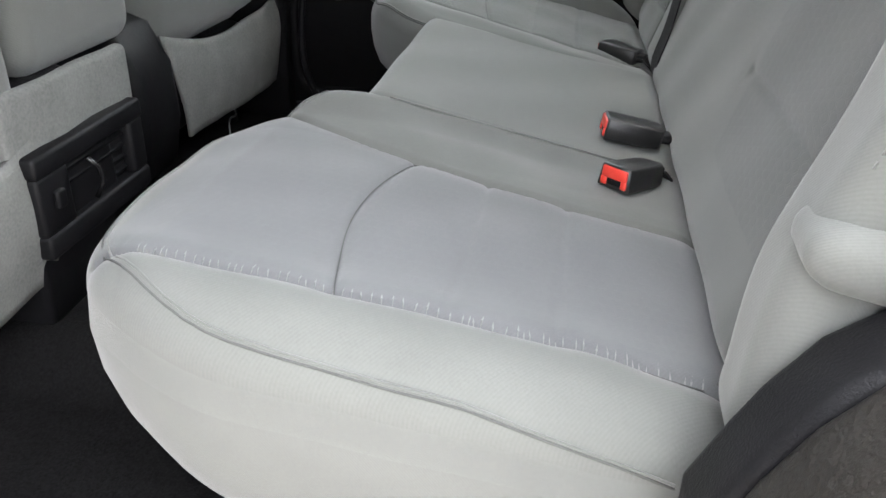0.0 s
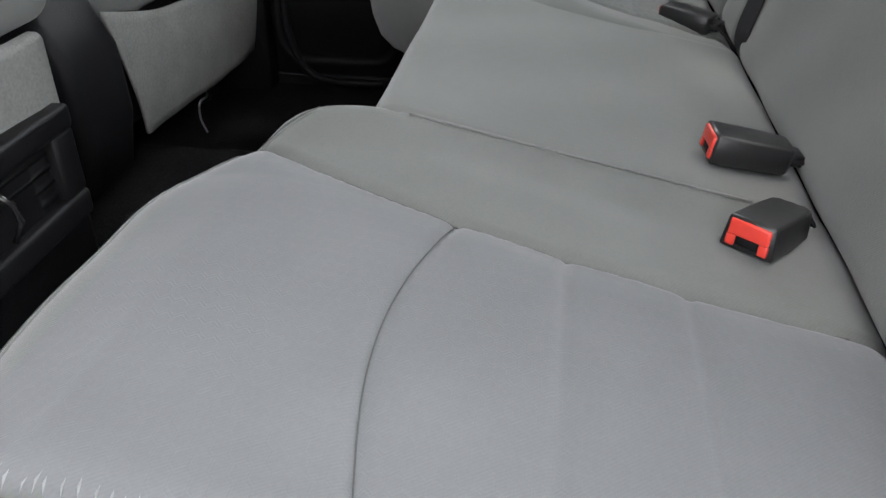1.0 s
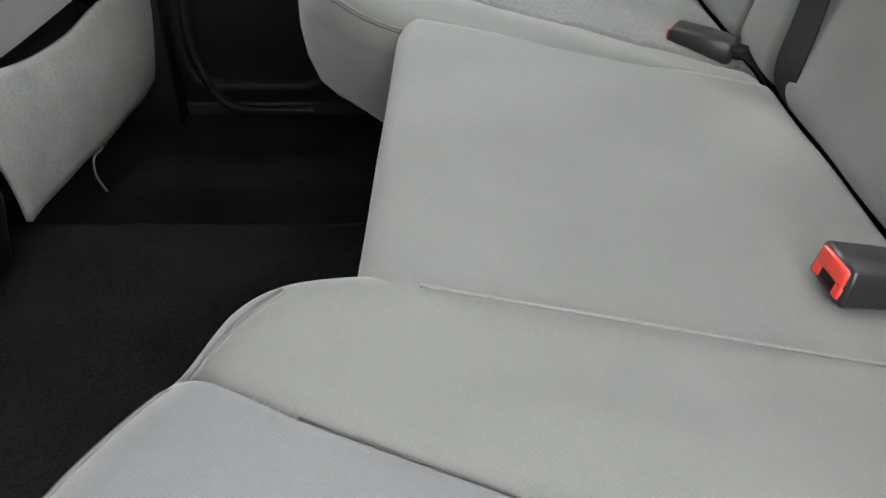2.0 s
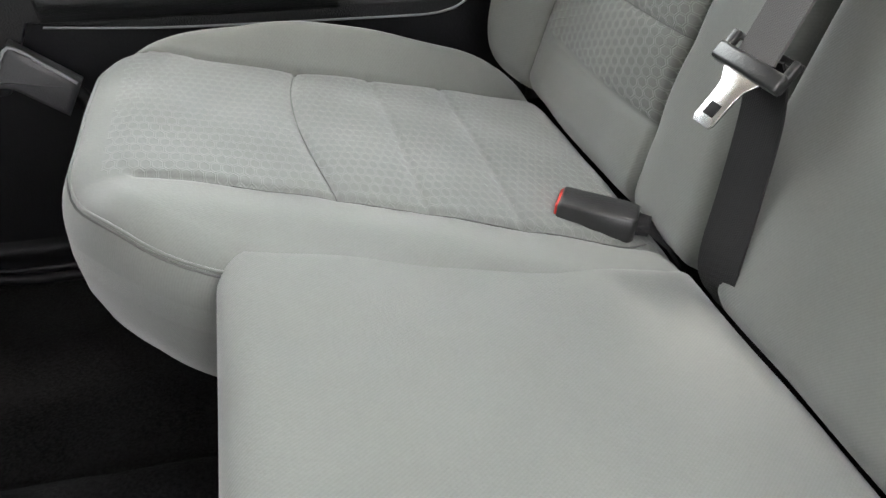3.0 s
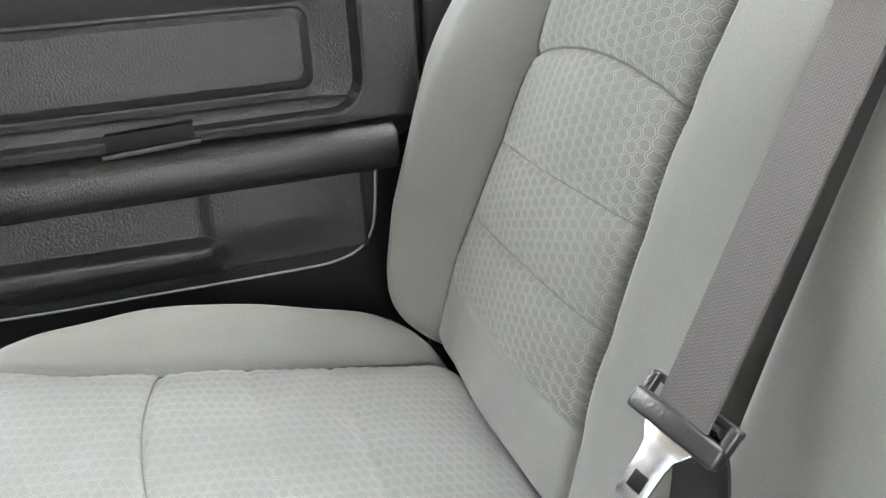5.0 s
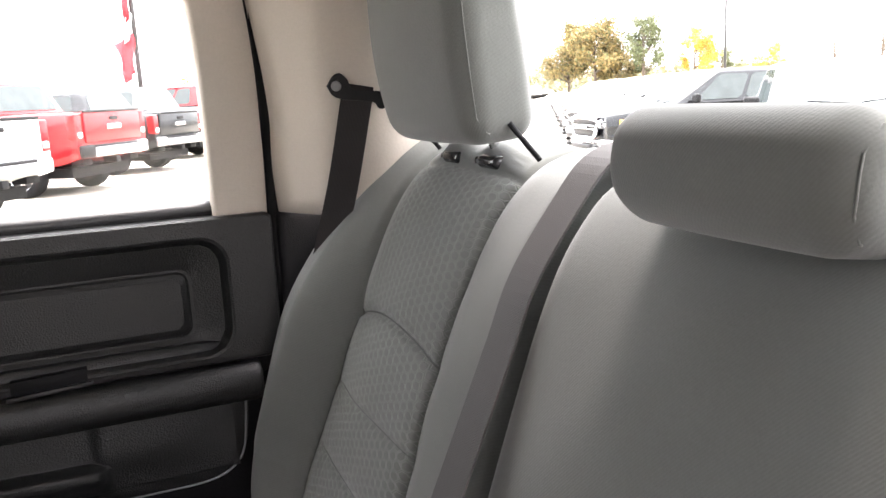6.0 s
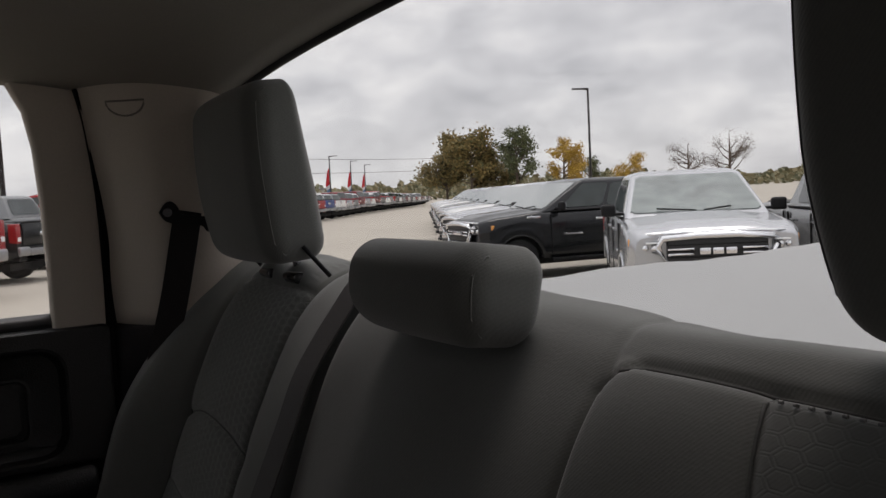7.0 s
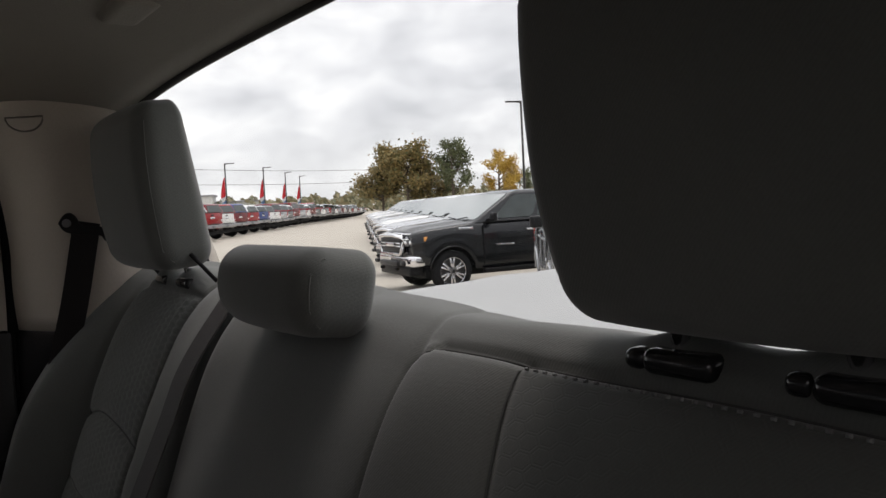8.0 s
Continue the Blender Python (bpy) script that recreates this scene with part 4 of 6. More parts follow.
def headrest(x, y, z, h, lean, parent, low=False):
    m = Matrix.Translation((x, y, z)) @ Matrix.Rotation(radians(lean), 4, "X")

    r = min(h[1], h[2]) * (0.58 if not low else 0.62)

    def shape(p):
        p = np.array(p)
        t = (p[2] / h[2] + 1) / 2
        k = 1 - (0.10 if not low else 0.10) * (1 - min(1, t / 0.45)) ** 1.6 - 0.05 * max(0, t - 0.8)
        ahead = (p[1] / h[1] + 1) / 2
        bow = (-0.012 * (p[0] / h[0]) ** 2 - 0.010 * (2 * t - 1) ** 2) * ahead
        thick = (1 - (0.42 * t if p[1] < 0 else 0.0)) if not low else 0.9 + 0.1 * t
        return (p[0] * k, p[1] * thick + bow, p[2])

    hr = part("headrest", softbox("headrest", h, r, [m_cloth], lambda p: tuple(m @ Vector(p)), 22, shape), None, parent, "padded grey cloth headrest")
    # seams where the front panel meets the side panels
    for sgn in (-1, 1):
        dx = r * 0.8
        seam = []
        reach = math.sqrt(r * r - dx * dx)
        for k in range(31):
            q = radians(-80 + 160 * k / 30)
            zz = (h[2] - r) * max(-1, min(1, (-1 + 2 * k / 30) * 1.25)) + reach * math.sin(q) * (1 if abs(-1 + 2 * k / 30) > 0.8 else 0)
            over = max(0.0, abs(zz) - (h[2] - r))
            yy = h[1] - r + math.sqrt(max(0.0, r * r - dx * dx - over * over))
            seam.append(tuple(m @ Vector(shape((sgn * (h[0] - r + dx), yy, zz)))))
        part("seam", tube(seam, 0.0009, 6), m_cloth, hr)
    return hr


part("side_roll", softbox("side_roll", (0.040, 0.10, 0.024), 0.022, [m_cloth], lambda p: (p[0] * (1 - 3.5 * max(0.0, p[1] - 0.03)) - 0.716, p[1] - 0.094, p[2] * (1 - 3.0 * max(0.0, p[1] - 0.03)) + 0.480 + 0.10 * p[1]), 14), None, bench, "padded cloth roll at the backrest's side")
hr_right = headrest(0.469, -0.162, 0.970, (0.130, 0.047, 0.105), -5, bench)
hr_left = headrest(-0.413, -0.195, 0.964, (0.1265, 0.042, 0.104), -6, bench)
headrest(0.021, -0.157, 0.864, (0.098, 0.044, 0.037), 8, bench, True)
for hr, cx in ((hr_right, 0.4725), (hr_left, -0.4175)):
    for dx in (-0.047, 0.047):
        part("post", tube([(cx + dx, -0.207, 0.836), (cx + dx, -0.190, 0.90)], 0.0055, 12), m_steel, hr, "steel headrest post")
        col = bmesh.new()
        box(col, (cx + dx - 0.029, -0.226, 0.8365), (cx + dx + 0.016, -0.186, 0.8505), 0.0065, 5)
        part("guide_collar", col, m_collar, hr, "black plastic headrest guide")
        key = bmesh.new()
        box(key, (cx + dx + 0.0165, -0.222, 0.8370), (cx + dx + 0.031, -0.190, 0.8485), 0.0050, 4)
        part("release_tab", key, m_collar, hr, "black press tab beside the guide")


for x in (0.350, 0.600):
    part("retainer_strap", tube([(x, -0.180, 0.885), (x - 0.001, -0.194, 0.868), (x - 0.003, -0.210, 0.848)], 0.0028, 6), m_black_satin, hr_right, "thin black retainer strap")
guide = bmesh.new()
box(guide, (0.202, -0.272, 0.852), (0.272, -0.236, 0.8625), 0.004, 3)
part("belt_guide", guide, m_greyplastic, back_r, "grey plastic belt guide on the seat top")
part("guide_slot", boxed((0.209, -0.262, 0.861), (0.265, -0.250, 0.8635), 0.001), m_seal, back_r)


# ---- buckles and belts ----
def buckle(tip, yaw, name="seat_belt_buckle", facing="red", pitch=8, roll=0):
    """A buckle whose slotted end is at tip and which lies along its own +y."""
    m = Matrix.Translation(tip) @ Matrix.Rotation(radians(yaw), 4, "Z") @ Matrix.Rotation(radians(pitch), 4, "X") @ Matrix.Rotation(radians(roll), 4, "Y")
    th = thing(name, "black plastic seat belt buckle with red release button", "buckle", tip, "rear seat buckles")
    inv = Matrix.Translation(tip).inverted()

    def local(bm):
        bmesh.ops.transform(bm, matrix=inv @ m, verts=bm.verts)
        return bm

    outline = [(-0.0195, -0.068), (-0.021, -0.04), (-0.0215, -0.003), (-0.0205, 0.0), (0.0205, 0.0), (0.0215, -0.003), (0.021, -0.04), (0.0195, -0.068), (0.015, -0.073), (-0.015, -0.073)]
    body = prism(outline, "z", -0.0135, 0.0135, 0.0026, 2)
    for v in body.verts:
        k = 1 - 0.10 * min(1, max(0, -v.co.y / 0.072))
        v.co.z *= k
        v.co.x *= 1 - 0.14 * max(0.0, v.co.z / 0.0135)
    part("shell", local(body), m_buckle, th)
    btn = bmesh.new()
    box(btn, (-0.0165, -0.006, -0.002), (0.0165, 0.0025, 0.0110), 0.002, 2)
    box(btn, (-0.0170, -0.006, -0.0105), (-0.0095, 0.0022, -0.001), 0.0015, 2)
    box(btn, (0.0095, -0.006, -0.0105), (0.0170, 0.0022, -0.001), 0.0015, 2)
    part("release_button", local(btn), m_red, th, "red press button")
    slot = boxed((-0.009, -0.004, -0.009), (0.009, 0.0008, -0.002), 0.001)
    part("slot", local(slot), m_seal, th, "dark tongue slot")
    strap = ribbon([(0, -0.068, 0), (0.001, -0.085, 0.0), (0.002, -0.105, -0.012), (0.003, -0.125, -0.035)], (1, 0, 0), 0.026, 0.003)
    part("strap", local(strap), m_web, th)
    part("stalk", local(prism([(-0.010, -0.085), (0.010, -0.085), (0.013, -0.068), (-0.013, -0.068)], "z", -0.006, 0.006, 0.002)), m_black_satin, th)
    return th


buckle((-0.311, 0.082, 0.352), 52)
buckle((-0.158, 0.092, 0.361), 5, pitch=10)
buckle((0.326, 0.086, 0.342), -31, pitch=4)

belt = thing("centre_seat_belt", "woven belt hanging down the backrest with steel latch tongue", "seat belt", (0.215, 0.0, 0.33))


def in_belt(bm):
    bmesh.ops.translate(bm, vec=(-0.215, 0.0, -0.33), verts=bm.verts)
    return bm


def back_y(z, h):
    w = at_z(z)
    p = back_place(0, w, h)
    return p[1]


upper = [(0.236, -0.31, 0.82), (0.236, -0.295, 0.852), (0.237, -0.25, 0.868), (0.238, -0.205, 0.856), (0.238, back_y(0.82, 0.006), 0.82)]
hang = (0.235, back_y(0.765, 0.012), 0.765)
upper += [tuple(hang[c] + (end - hang[c]) * t for c, end in enumerate((0.2125, -0.006, 0.5185))) for t in (0.0, 0.2, 0.4, 0.6, 0.8, 1.0)]
part("webbing", in_belt(ribbon(smooth_line(upper, 5), (1, 0.0, 0), 0.044, 0.002)), m_web_lit, belt, "grey-lit woven shoulder webbing")
lower = [(0.2105, -0.010, 0.521), (0.209, -0.016, 0.505), (0.206, -0.018, 0.47), (0.196, -0.008, 0.41), (0.182, 0.006, 0.36), (0.176, 0.004, 0.335), (0.174, -0.012, 0.312)]
part("lap_webbing", in_belt(ribbon(smooth_line(lower, 6), (1, 0.1, 0), 0.047, 0.002)), m_web, belt, "black lap webbing running into the seat gap")
l_up = Vector((0.06, -0.62, 0.77)).normalized()
l_side = Vector((0.95, 0.22, 0.06))
l_side = (l_side - l_up * l_side.dot(l_up)).normalized()
l_face = l_up.cross(l_side)
lm = Matrix.Translation((0.212, -0.006, 0.518)) @ Matrix((l_side, l_face, l_up)).transposed().to_4x4()


def latch_local(bm):
    bmesh.ops.transform(bm, matrix=lm, verts=bm.verts)
    return in_belt(bm)


pl = bmesh.new()
box(pl, (-0.034, -0.006, -0.014), (0.034, 0.006, 0.0005), 0.003, 3)
box(pl, (-0.034, -0.0065, 0.008), (0.034, -0.0025, 0.0135), 0.0015, 3)
box(pl, (-0.034, -0.006, -0.012), (-0.027, 0.002, 0.013), 0.002, 3)
box(pl, (0.027, -0.006, -0.012), (0.034, 0.002, 0.013), 0.002, 3)
latch = part("latch_plate", latch_local(pl), m_buckle, belt, "black plastic latch plate")
tg = prism([(-0.020, -0.012), (0.020, -0.012), (0.012, -0.024), (0.0105, -0.032), (0.0105, -0.055), (0.008, -0.059), (-0.008, -0.059), (-0.0105, -0.055), (-0.0105, -0.032), (-0.012, -0.024)], "y", -0.0012, 0.0012, 0.0004)
part("tongue", latch_local(tg), m_steel, latch, "bright steel tongue")
part("tongue_slot", latch_local(boxed((-0.0055, -0.0016, -0.051), (0.0055, 0.0016, -0.040), 0.0005)), m_seal, latch)

# outer belt at the pillar
outer_belt = thing("shoulder_belt", "black shoulder belt hanging from a pillar guide loop", "seat belt", (0.68, -0.12, 0.94))


def in_outer(bm):
    bmesh.ops.translate(bm, vec=(-0.68, 0.12, -0.94), verts=bm.verts)
    return bm


part("webbing", in_outer(ribbon(smooth_line([(0.636, -0.122, 0.930), (0.640, -0.117, 0.90), (0.664, -0.101, 0.804), (0.692, -0.082, 0.713), (0.725, -0.062, 0.60)], 6), (-0.50, -0.86, 0), 0.039, 0.002)), m_web_side, outer_belt)
# the flat guide loop: along the pillar and upwards
lu = Vector((-0.018, -0.073, -0.032)).normalized()
ln = Vector((-0.97, 0.24, 0.0)).normalized()
lw = ln.cross(lu).normalized()
if lw.z < 0:
    lw = -lw
loop_m = Matrix.Translation((0.648, -0.085, 0.937)) @ Matrix(((lu.x, lw.x, ln.x, 0), (lu.y, lw.y, ln.y, 0), (lu.z, lw.z, ln.z, 0), (0, 0, 0, 1)))
plate = bmesh.new()
loop_edge = smooth_line([(0.003, -0.006, 0), (0.006, 0.008, 0), (0.013, 0.014, 0), (0.023, 0.011, 0), (0.032, 0.002, 0), (0.048, 0.005, 0), (0.066, 0.011, 0), (0.075, 0.008, 0), (0.079, -0.004, 0), (0.073, -0.009, 0), (0.064, -0.004, 0), (0.045, -0.009, 0), (0.027, -0.014, 0), (0.014, -0.014, 0), (0.003, -0.006, 0)], 4)[:-1]
rings = [[plate.verts.new((x * k + 0.038 * (1 - k), y * k, z)) for x, y, _ in loop_edge] for k, z in ((0.97, -0.004), (1.0, 0.0), (1.0, 0.006), (0.95, 0.0095))]
for ra, rb in zip(rings, rings[1:]):
    for k in range(len(ra)):
        plate.faces.new((ra[k], ra[(k + 1) % len(ra)], rb[(k + 1) % len(ra)], rb[k])).smooth = True
plate.faces.new(rings[0])
plate.faces.new(rings[-1])
bmesh.ops.recalc_face_normals(plate, faces=plate.faces)
bmesh.ops.transform(plate, matrix=loop_m, verts=plate.verts)
loop = part("guide_loop", in_outer(plate), m_black_satin, outer_belt, "black plastic guide loop")
bolt = bmesh.new()
bmesh.ops.create_cone(bolt, cap_ends=True, segments=20, radius1=0.0065, radius2=0.0055, depth=0.004, matrix=loop_m @ Matrix.Translation((0.014, -0.002, 0.0105)))
part("bolt_cap", in_outer(bolt), m_greyplastic, loop, "grey bolt cover")


# ---- front seats and console ----
def front_seat(cx, width, label, mirror=1, y=0.93):
    th = thing("front_seat", label, "car seat", (cx, y, 0.0), "front seats")

    def shape(p):
        t = (p[2] + 0.31) / 0.62
        return (p[0] * (1 - 0.08 * t), p[1] + 0.02 - 0.10 * t + 0.03 * (abs(p[0]) / (width / 2)) ** 3 - 0.012 * math.sin(min(1, t * 4) * math.pi), p[2])

    back = part("backrest", softbox("backrest", (width / 2, 0.065, 0.31), 0.05, [m_cloth], lambda p: (p[0], p[1], p[2] + 0.60), 18, shape), None, th, "grey cloth seat back")
    # a dark cord stands in for the shade under the seat back's fold
    part("crease", tube([(x, -0.058 + 0.02 * (abs(x) / (width / 2)) ** 3, 0.372) for x in np.linspace(-width * 0.44, width * 0.44, 16)], 0.0022, 6), m_darkthread, back)
    part("lower_panel", hanging_panel(width, mirror), m_rough_cloth, th, "felted grey lower back panel")
    part("base", boxed((-width / 2 + 0.05, 0.0, 0.10), (width / 2 - 0.05, 0.50, 0.26), 0.03, 3), m_black_satin, th)
    part("cushion", softbox("cushion", (width / 2, 0.25, 0.07), 0.05, [m_cloth], lambda p: (p[0], p[1] + 0.27, p[2] + 0.32), 12), None, th)
    for sg in (-1, 1):
        for yy in (0.03, 0.40):
            part("rail_foot", boxed((sg * width * 0.33 - 0.02, yy, 0.0), (sg * width * 0.33 + 0.02, yy + 0.06, 0.12), 0.006), m_black_satin, th)
        a, b = sg * (width / 2 - 0.02), sg * (width / 2 + 0.12 if sg == -mirror else width / 2 + 0.02)
        part("side_cover", prism([(-0.062, 0.11), (0.12, 0.10), (0.14, 0.36), (0.04, 0.40), (-0.04, 0.37), (-0.075, 0.30), (-0.08, 0.20)], "x", min(a, b), max(a, b), 0.018, 3), m_black, th, "black plastic recliner cover")
    return th


def hanging_panel(width, mirror):
    """The cloth flap under a seat back: a dipping upper edge and a pointed inner corner."""
    bm = bmesh.new()
    nx, nz = 28, 12
    vs = []
    for i in range(nx + 1):
        u = i / nx
        low = 0.135 - 0.03 * u + 0.10 * max(0.0, (u - 0.93) / 0.07) ** 2
        high = 0.345 - 0.07 * math.sin(min(1.0, u / 0.55) * math.pi / 2) + 0.03 * u
        row = []
        for j in range(nz + 1):
            v = j / nz
            x = (-0.5 + u) * width + 0.06 * (1 - u) * (1 - v)
            wave = 0.0025 * math.sin(u * 9 + v * 3) + 0.0012 * math.sin(u * 23 - v * 7)
            row.append(bm.verts.new((mirror * x, -0.070 - 0.010 * math.sin(v * math.pi) + wave + 0.05 * max(0.0, u - 0.8), low + (high - low) * v)))
        vs.append(row)
    for i in range(nx):
        for j in range(nz):
            f = bm.faces.new((vs[i][j], vs[i + 1][j], vs[i + 1][j + 1], vs[i][j + 1]))
            f.smooth = True
    r = bmesh.ops.extrude_face_region(bm, geom=bm.faces[:])
    bmesh.ops.translate(bm, vec=(0, 0.008, 0), verts=[v for v in r["geom"] if isinstance(v, bmesh.types.BMVert)])
    bmesh.ops.recalc_face_normals(bm, faces=bm.faces)
    return bm


front_seat(0.49, 0.60, "grey cloth front passenger seat with a felted back panel")
part("cable", tube(smooth_line([(0.075, -0.020, 0.100), (0.070, -0.028, 0.076), (0.032, -0.030, 0.078), (0.023, -0.030, 0.050), (0.044, -0.030, 0.007)], 6), 0.0022, 6), m_greyplastic, [o for o in bpy.data.objects if o.name == "front_seat"][0], "thin pale cable hanging under the seat")
front_seat(-0.525, 0.58, "grey cloth driver seat seen from behind", -1, 0.875)

console = thing("centre_console", "black floor console between the front seats with rear air vents", "console", (-0.08, 0.84, 0.065))


def in_console(bm):
    bmesh.ops.translate(bm, vec=(0.08, -0.84, -0.065), verts=bm.verts)
    return bm


part("housing", in_console(prism([(0.802, 0.06), (1.30, 0.06), (1.30, 0.34), (0.92, 0.34), (0.875, 0.29), (0.802, 0.285)], "x", -0.325, -0.03, 0.012, 3)), m_black, console)
vf = bmesh.new()
for lo, hi in (((-0.322, 0.782, 0.284), (-0.052, 0.815, 0.314)), ((-0.322, 0.782, 0.172), (-0.052, 0.815, 0.206)), ((-0.322, 0.784, 0.204), (-0.252, 0.815, 0.286)), ((-0.092, 0.784, 0.204), (-0.052, 0.815, 0.286))):
    box(vf, lo, hi, 0.006, 2)
part("vent_frame", in_console(vf), m_black, console)
for k in range(4):
    zz = 0.218 + 0.018 * k
    part("vent_slat", in_console(prism([(0.797, zz - 0.005), (0.812, zz + 0.002), (0.812, zz + 0.006), (0.797, zz - 0.001)], "x", -0.252, -0.092, 0.001)), m_black_satin, console)
part("vent_wheel", in_console(boxed((-0.296, 0.776, 0.236), (-0.276, 0.786, 0.262), 0.004, 2)), m_black_satin, console, "ribbed thumb wheel")
part("vent_divider", in_console(tube([(-0.190, 0.792, 0.208), (-0.186, 0.780, 0.232), (-0.190, 0.782, 0.256), (-0.200, 0.790, 0.272)], 0.0035, 8)), m_collar, console, "glossy vent lever")
part("lid_cushion", softbox("lid_cushion", (0.15, 0.06, 0.13), 0.04, [m_cloth], lambda p: (p[0] + 0.0, p[1] + 0.055 - 0.02 * p[2], p[2] + 0.44), 10), None, console, "grey cloth folding centre seat back")
part("lid_panel", softbox("lid_panel", (0.150, 0.012, 0.062), 0.010, [m_rough_cloth], lambda p: (p[0] - 0.105, p[1] - 0.026 + 0.003 * math.sin(p[0] * 40), p[2] + 0.264), 10), None, console, "felted grey panel")

# cup holder on the hump in front of the middle cushion
cup = thing("cup_holder", "grey plastic floor cup holder in front of the bench", "cup holder", (0.050, 0.428, 0.06))
ring = bmesh.new()
prof = [(0.056, 0.0), (0.060, 0.07), (0.060, 0.085), (0.057, 0.092), (0.049, 0.092), (0.045, 0.086), (0.043, 0.04), (0.039, 0.012), (0.0, 0.010)]
rv = []
for k in range(28):
    a = 2 * math.pi * k / 28
    rv.append([ring.verts.new((r * math.cos(a), r * math.sin(a), z)) for r, z in prof[:-1]])
for k in range(28):
    a, b = rv[k], rv[(k + 1) % 28]
    for j in range(len(a) - 1):
        f = ring.faces.new((a[j], b[j], b[j + 1], a[j + 1]))
        f.smooth = True
ring.faces.new([r[-1] for r in rv])
part("cup_well", ring, m_sill, cup)
part("rim", tube([(0.0535 * math.cos(radians(a)), 0.0535 * math.sin(radians(a)), 0.088) for a in range(0, 360, 10)], 0.0100, 10, closed=True, flat=0.7), m_greyplastic, cup, "grey raised rim")
part("tray", boxed((-0.15, -0.07, -0.004), (0.075, 0.068, 0.045), 0.02, 3), m_black, cup)


# ---- outside: own truck bed ----
bed = thing("truck_bed", "pickup bed behind the cab closed by a grey vinyl cover", "truck bed", (0, -1.3, 0.0))
part("bed_cover", softbox("bed_cover", (0.845, 0.84, 0.012), 0.010, [m_tonneau], lambda p: (p[0], p[1] + 0.0, p[2] + 0.735 + 0.004 * math.sin(p[1] * 9) + 0.0015 * math.sin(p[0] * 23 + p[1] * 31)), 30), None, bed, "grey vinyl tonneau cover stretched over the bed")
m_paint_silver = surface("silver_paint", (0.42, 0.43, 0.44), 0.28, metal=0.6, grain=300, vary=0.05, bump=0.0, coat=0.8)
for sg in (-1, 1):
    part("bed_side", boxed((min(sg * 0.85, sg * 0.99), -0.85, 0.05), (max(sg * 0.85, sg * 0.99), 0.85, 0.725), 0.03, 3), m_paint_silver, bed)
part("tailgate", boxed((-0.85, -0.90, 0.12), (0.85, -0.85, 0.72), 0.02, 3), m_paint_silver, bed)
part("floor_pan", boxed((-0.85, -0.85, 0.05), (0.85, 0.88, 0.09)), m_black_satin, bed)

# ---- ground ----
m_ground = surface("worn_concrete_lot", (0.43, 0.39, 0.335), 0.9, grain=6, vary=0.10, bump=0.3, blotch=0.12)
LOT_AT, LOT_DIR = Vector((13.3, -12.4)), Vector((math.sin(radians(118.5)), math.cos(radians(118.5))))
LOT_SIDE = Vector((-LOT_DIR.y, LOT_DIR.x))


def lot_height(x, y):
    """The lot rises gently from the aisle towards the row of tailgates."""
    side = (Vector((x, y)) - LOT_AT).dot(LOT_SIDE)
    return GROUND + 0.30 * float(step(4.0, 11.0, side))


bmg = bmesh.new()
sides = [-2500, -400, -60, -20, -5, 0, 3, 4, 4.8] + [5.6 + 0.5 * k for k in range(12)] + [14, 30, 80, 400, 2500]
sheet = []
for a in (-2500, -600, -150, -50, -20, 0, 20, 50, 100, 200, 400, 900, 2500):
    row = []
    for b in sides:
        p = LOT_AT + LOT_DIR * a + LOT_SIDE * b
        row.append(bmg.verts.new((p.x, p.y, lot_height(p.x, p.y) - GROUND)))
    sheet.append(row)
for ra, rb in zip(sheet, sheet[1:]):
    for k in range(len(sides) - 1):
        bmg.faces.new((ra[k], rb[k], rb[k + 1], ra[k + 1])).smooth = True
bmesh.ops.recalc_face_normals(bmg, faces=bmg.faces)
ground = structure(part("ground", bmg, m_ground, None), "pale worn concrete of a vehicle lot", "ground")
ground.location.z = GROUND

# ---- parked pickups ----
m_tyre = surface("tyre_rubber", (0.010, 0.010, 0.011), 0.9, grain=60, bump=0.3, spec=0.2)
m_rim = surface("alloy_rim", (0.62, 0.62, 0.64), 0.25, metal=1.0, grain=20, vary=0.06, bump=0.0)
m_chrome = surface("chrome", (0.80, 0.80, 0.82), 0.1, metal=1.0, grain=10, vary=0.04, bump=0.0)
m_bumper = surface("dull_bumper_steel", (0.34, 0.34, 0.35), 0.32, metal=1.0, grain=20, vary=0.15, bump=0.0)
m_carglass = surface("tinted_car_glass", (0.035, 0.045, 0.045), 0.05, grain=5, vary=0.3, bump=0.0, spec=0.5)
# the sky's pale reflection is put into the windscreen's base colour
m_screen = surface("sky_lit_windscreen_glass", (0.17, 0.20, 0.19), 0.06, grain=3, vary=0.35, bump=0.0, spec=0.7, coat=1.0)
m_lens = surface("clear_lamp_lens", (0.30, 0.31, 0.33), 0.10, metal=0.4, grain=40, vary=0.5, bump=0.1)
m_amber = surface("amber_lens", (0.75, 0.32, 0.08), 0.2, grain=80, bump=0.0)
m_tail = surface("red_lamp_lens", (0.28, 0.006, 0.008), 0.15, grain=60, vary=0.2, bump=0.0)
m_grille = surface("dark_grille_mesh", (0.012, 0.012, 0.013), 0.5, grain=120, vary=0.5, bump=0.6)


m_flag_white = surface("white_flag_cloth", (0.75, 0.75, 0.76), 0.8, grain=60)


def paint(name, color, metal=0.3):
    return surface(name, color, 0.25, metal=metal, grain=200, vary=0.05, bump=0.0, coat=0.35, spec=0.35, blotch=1.0)


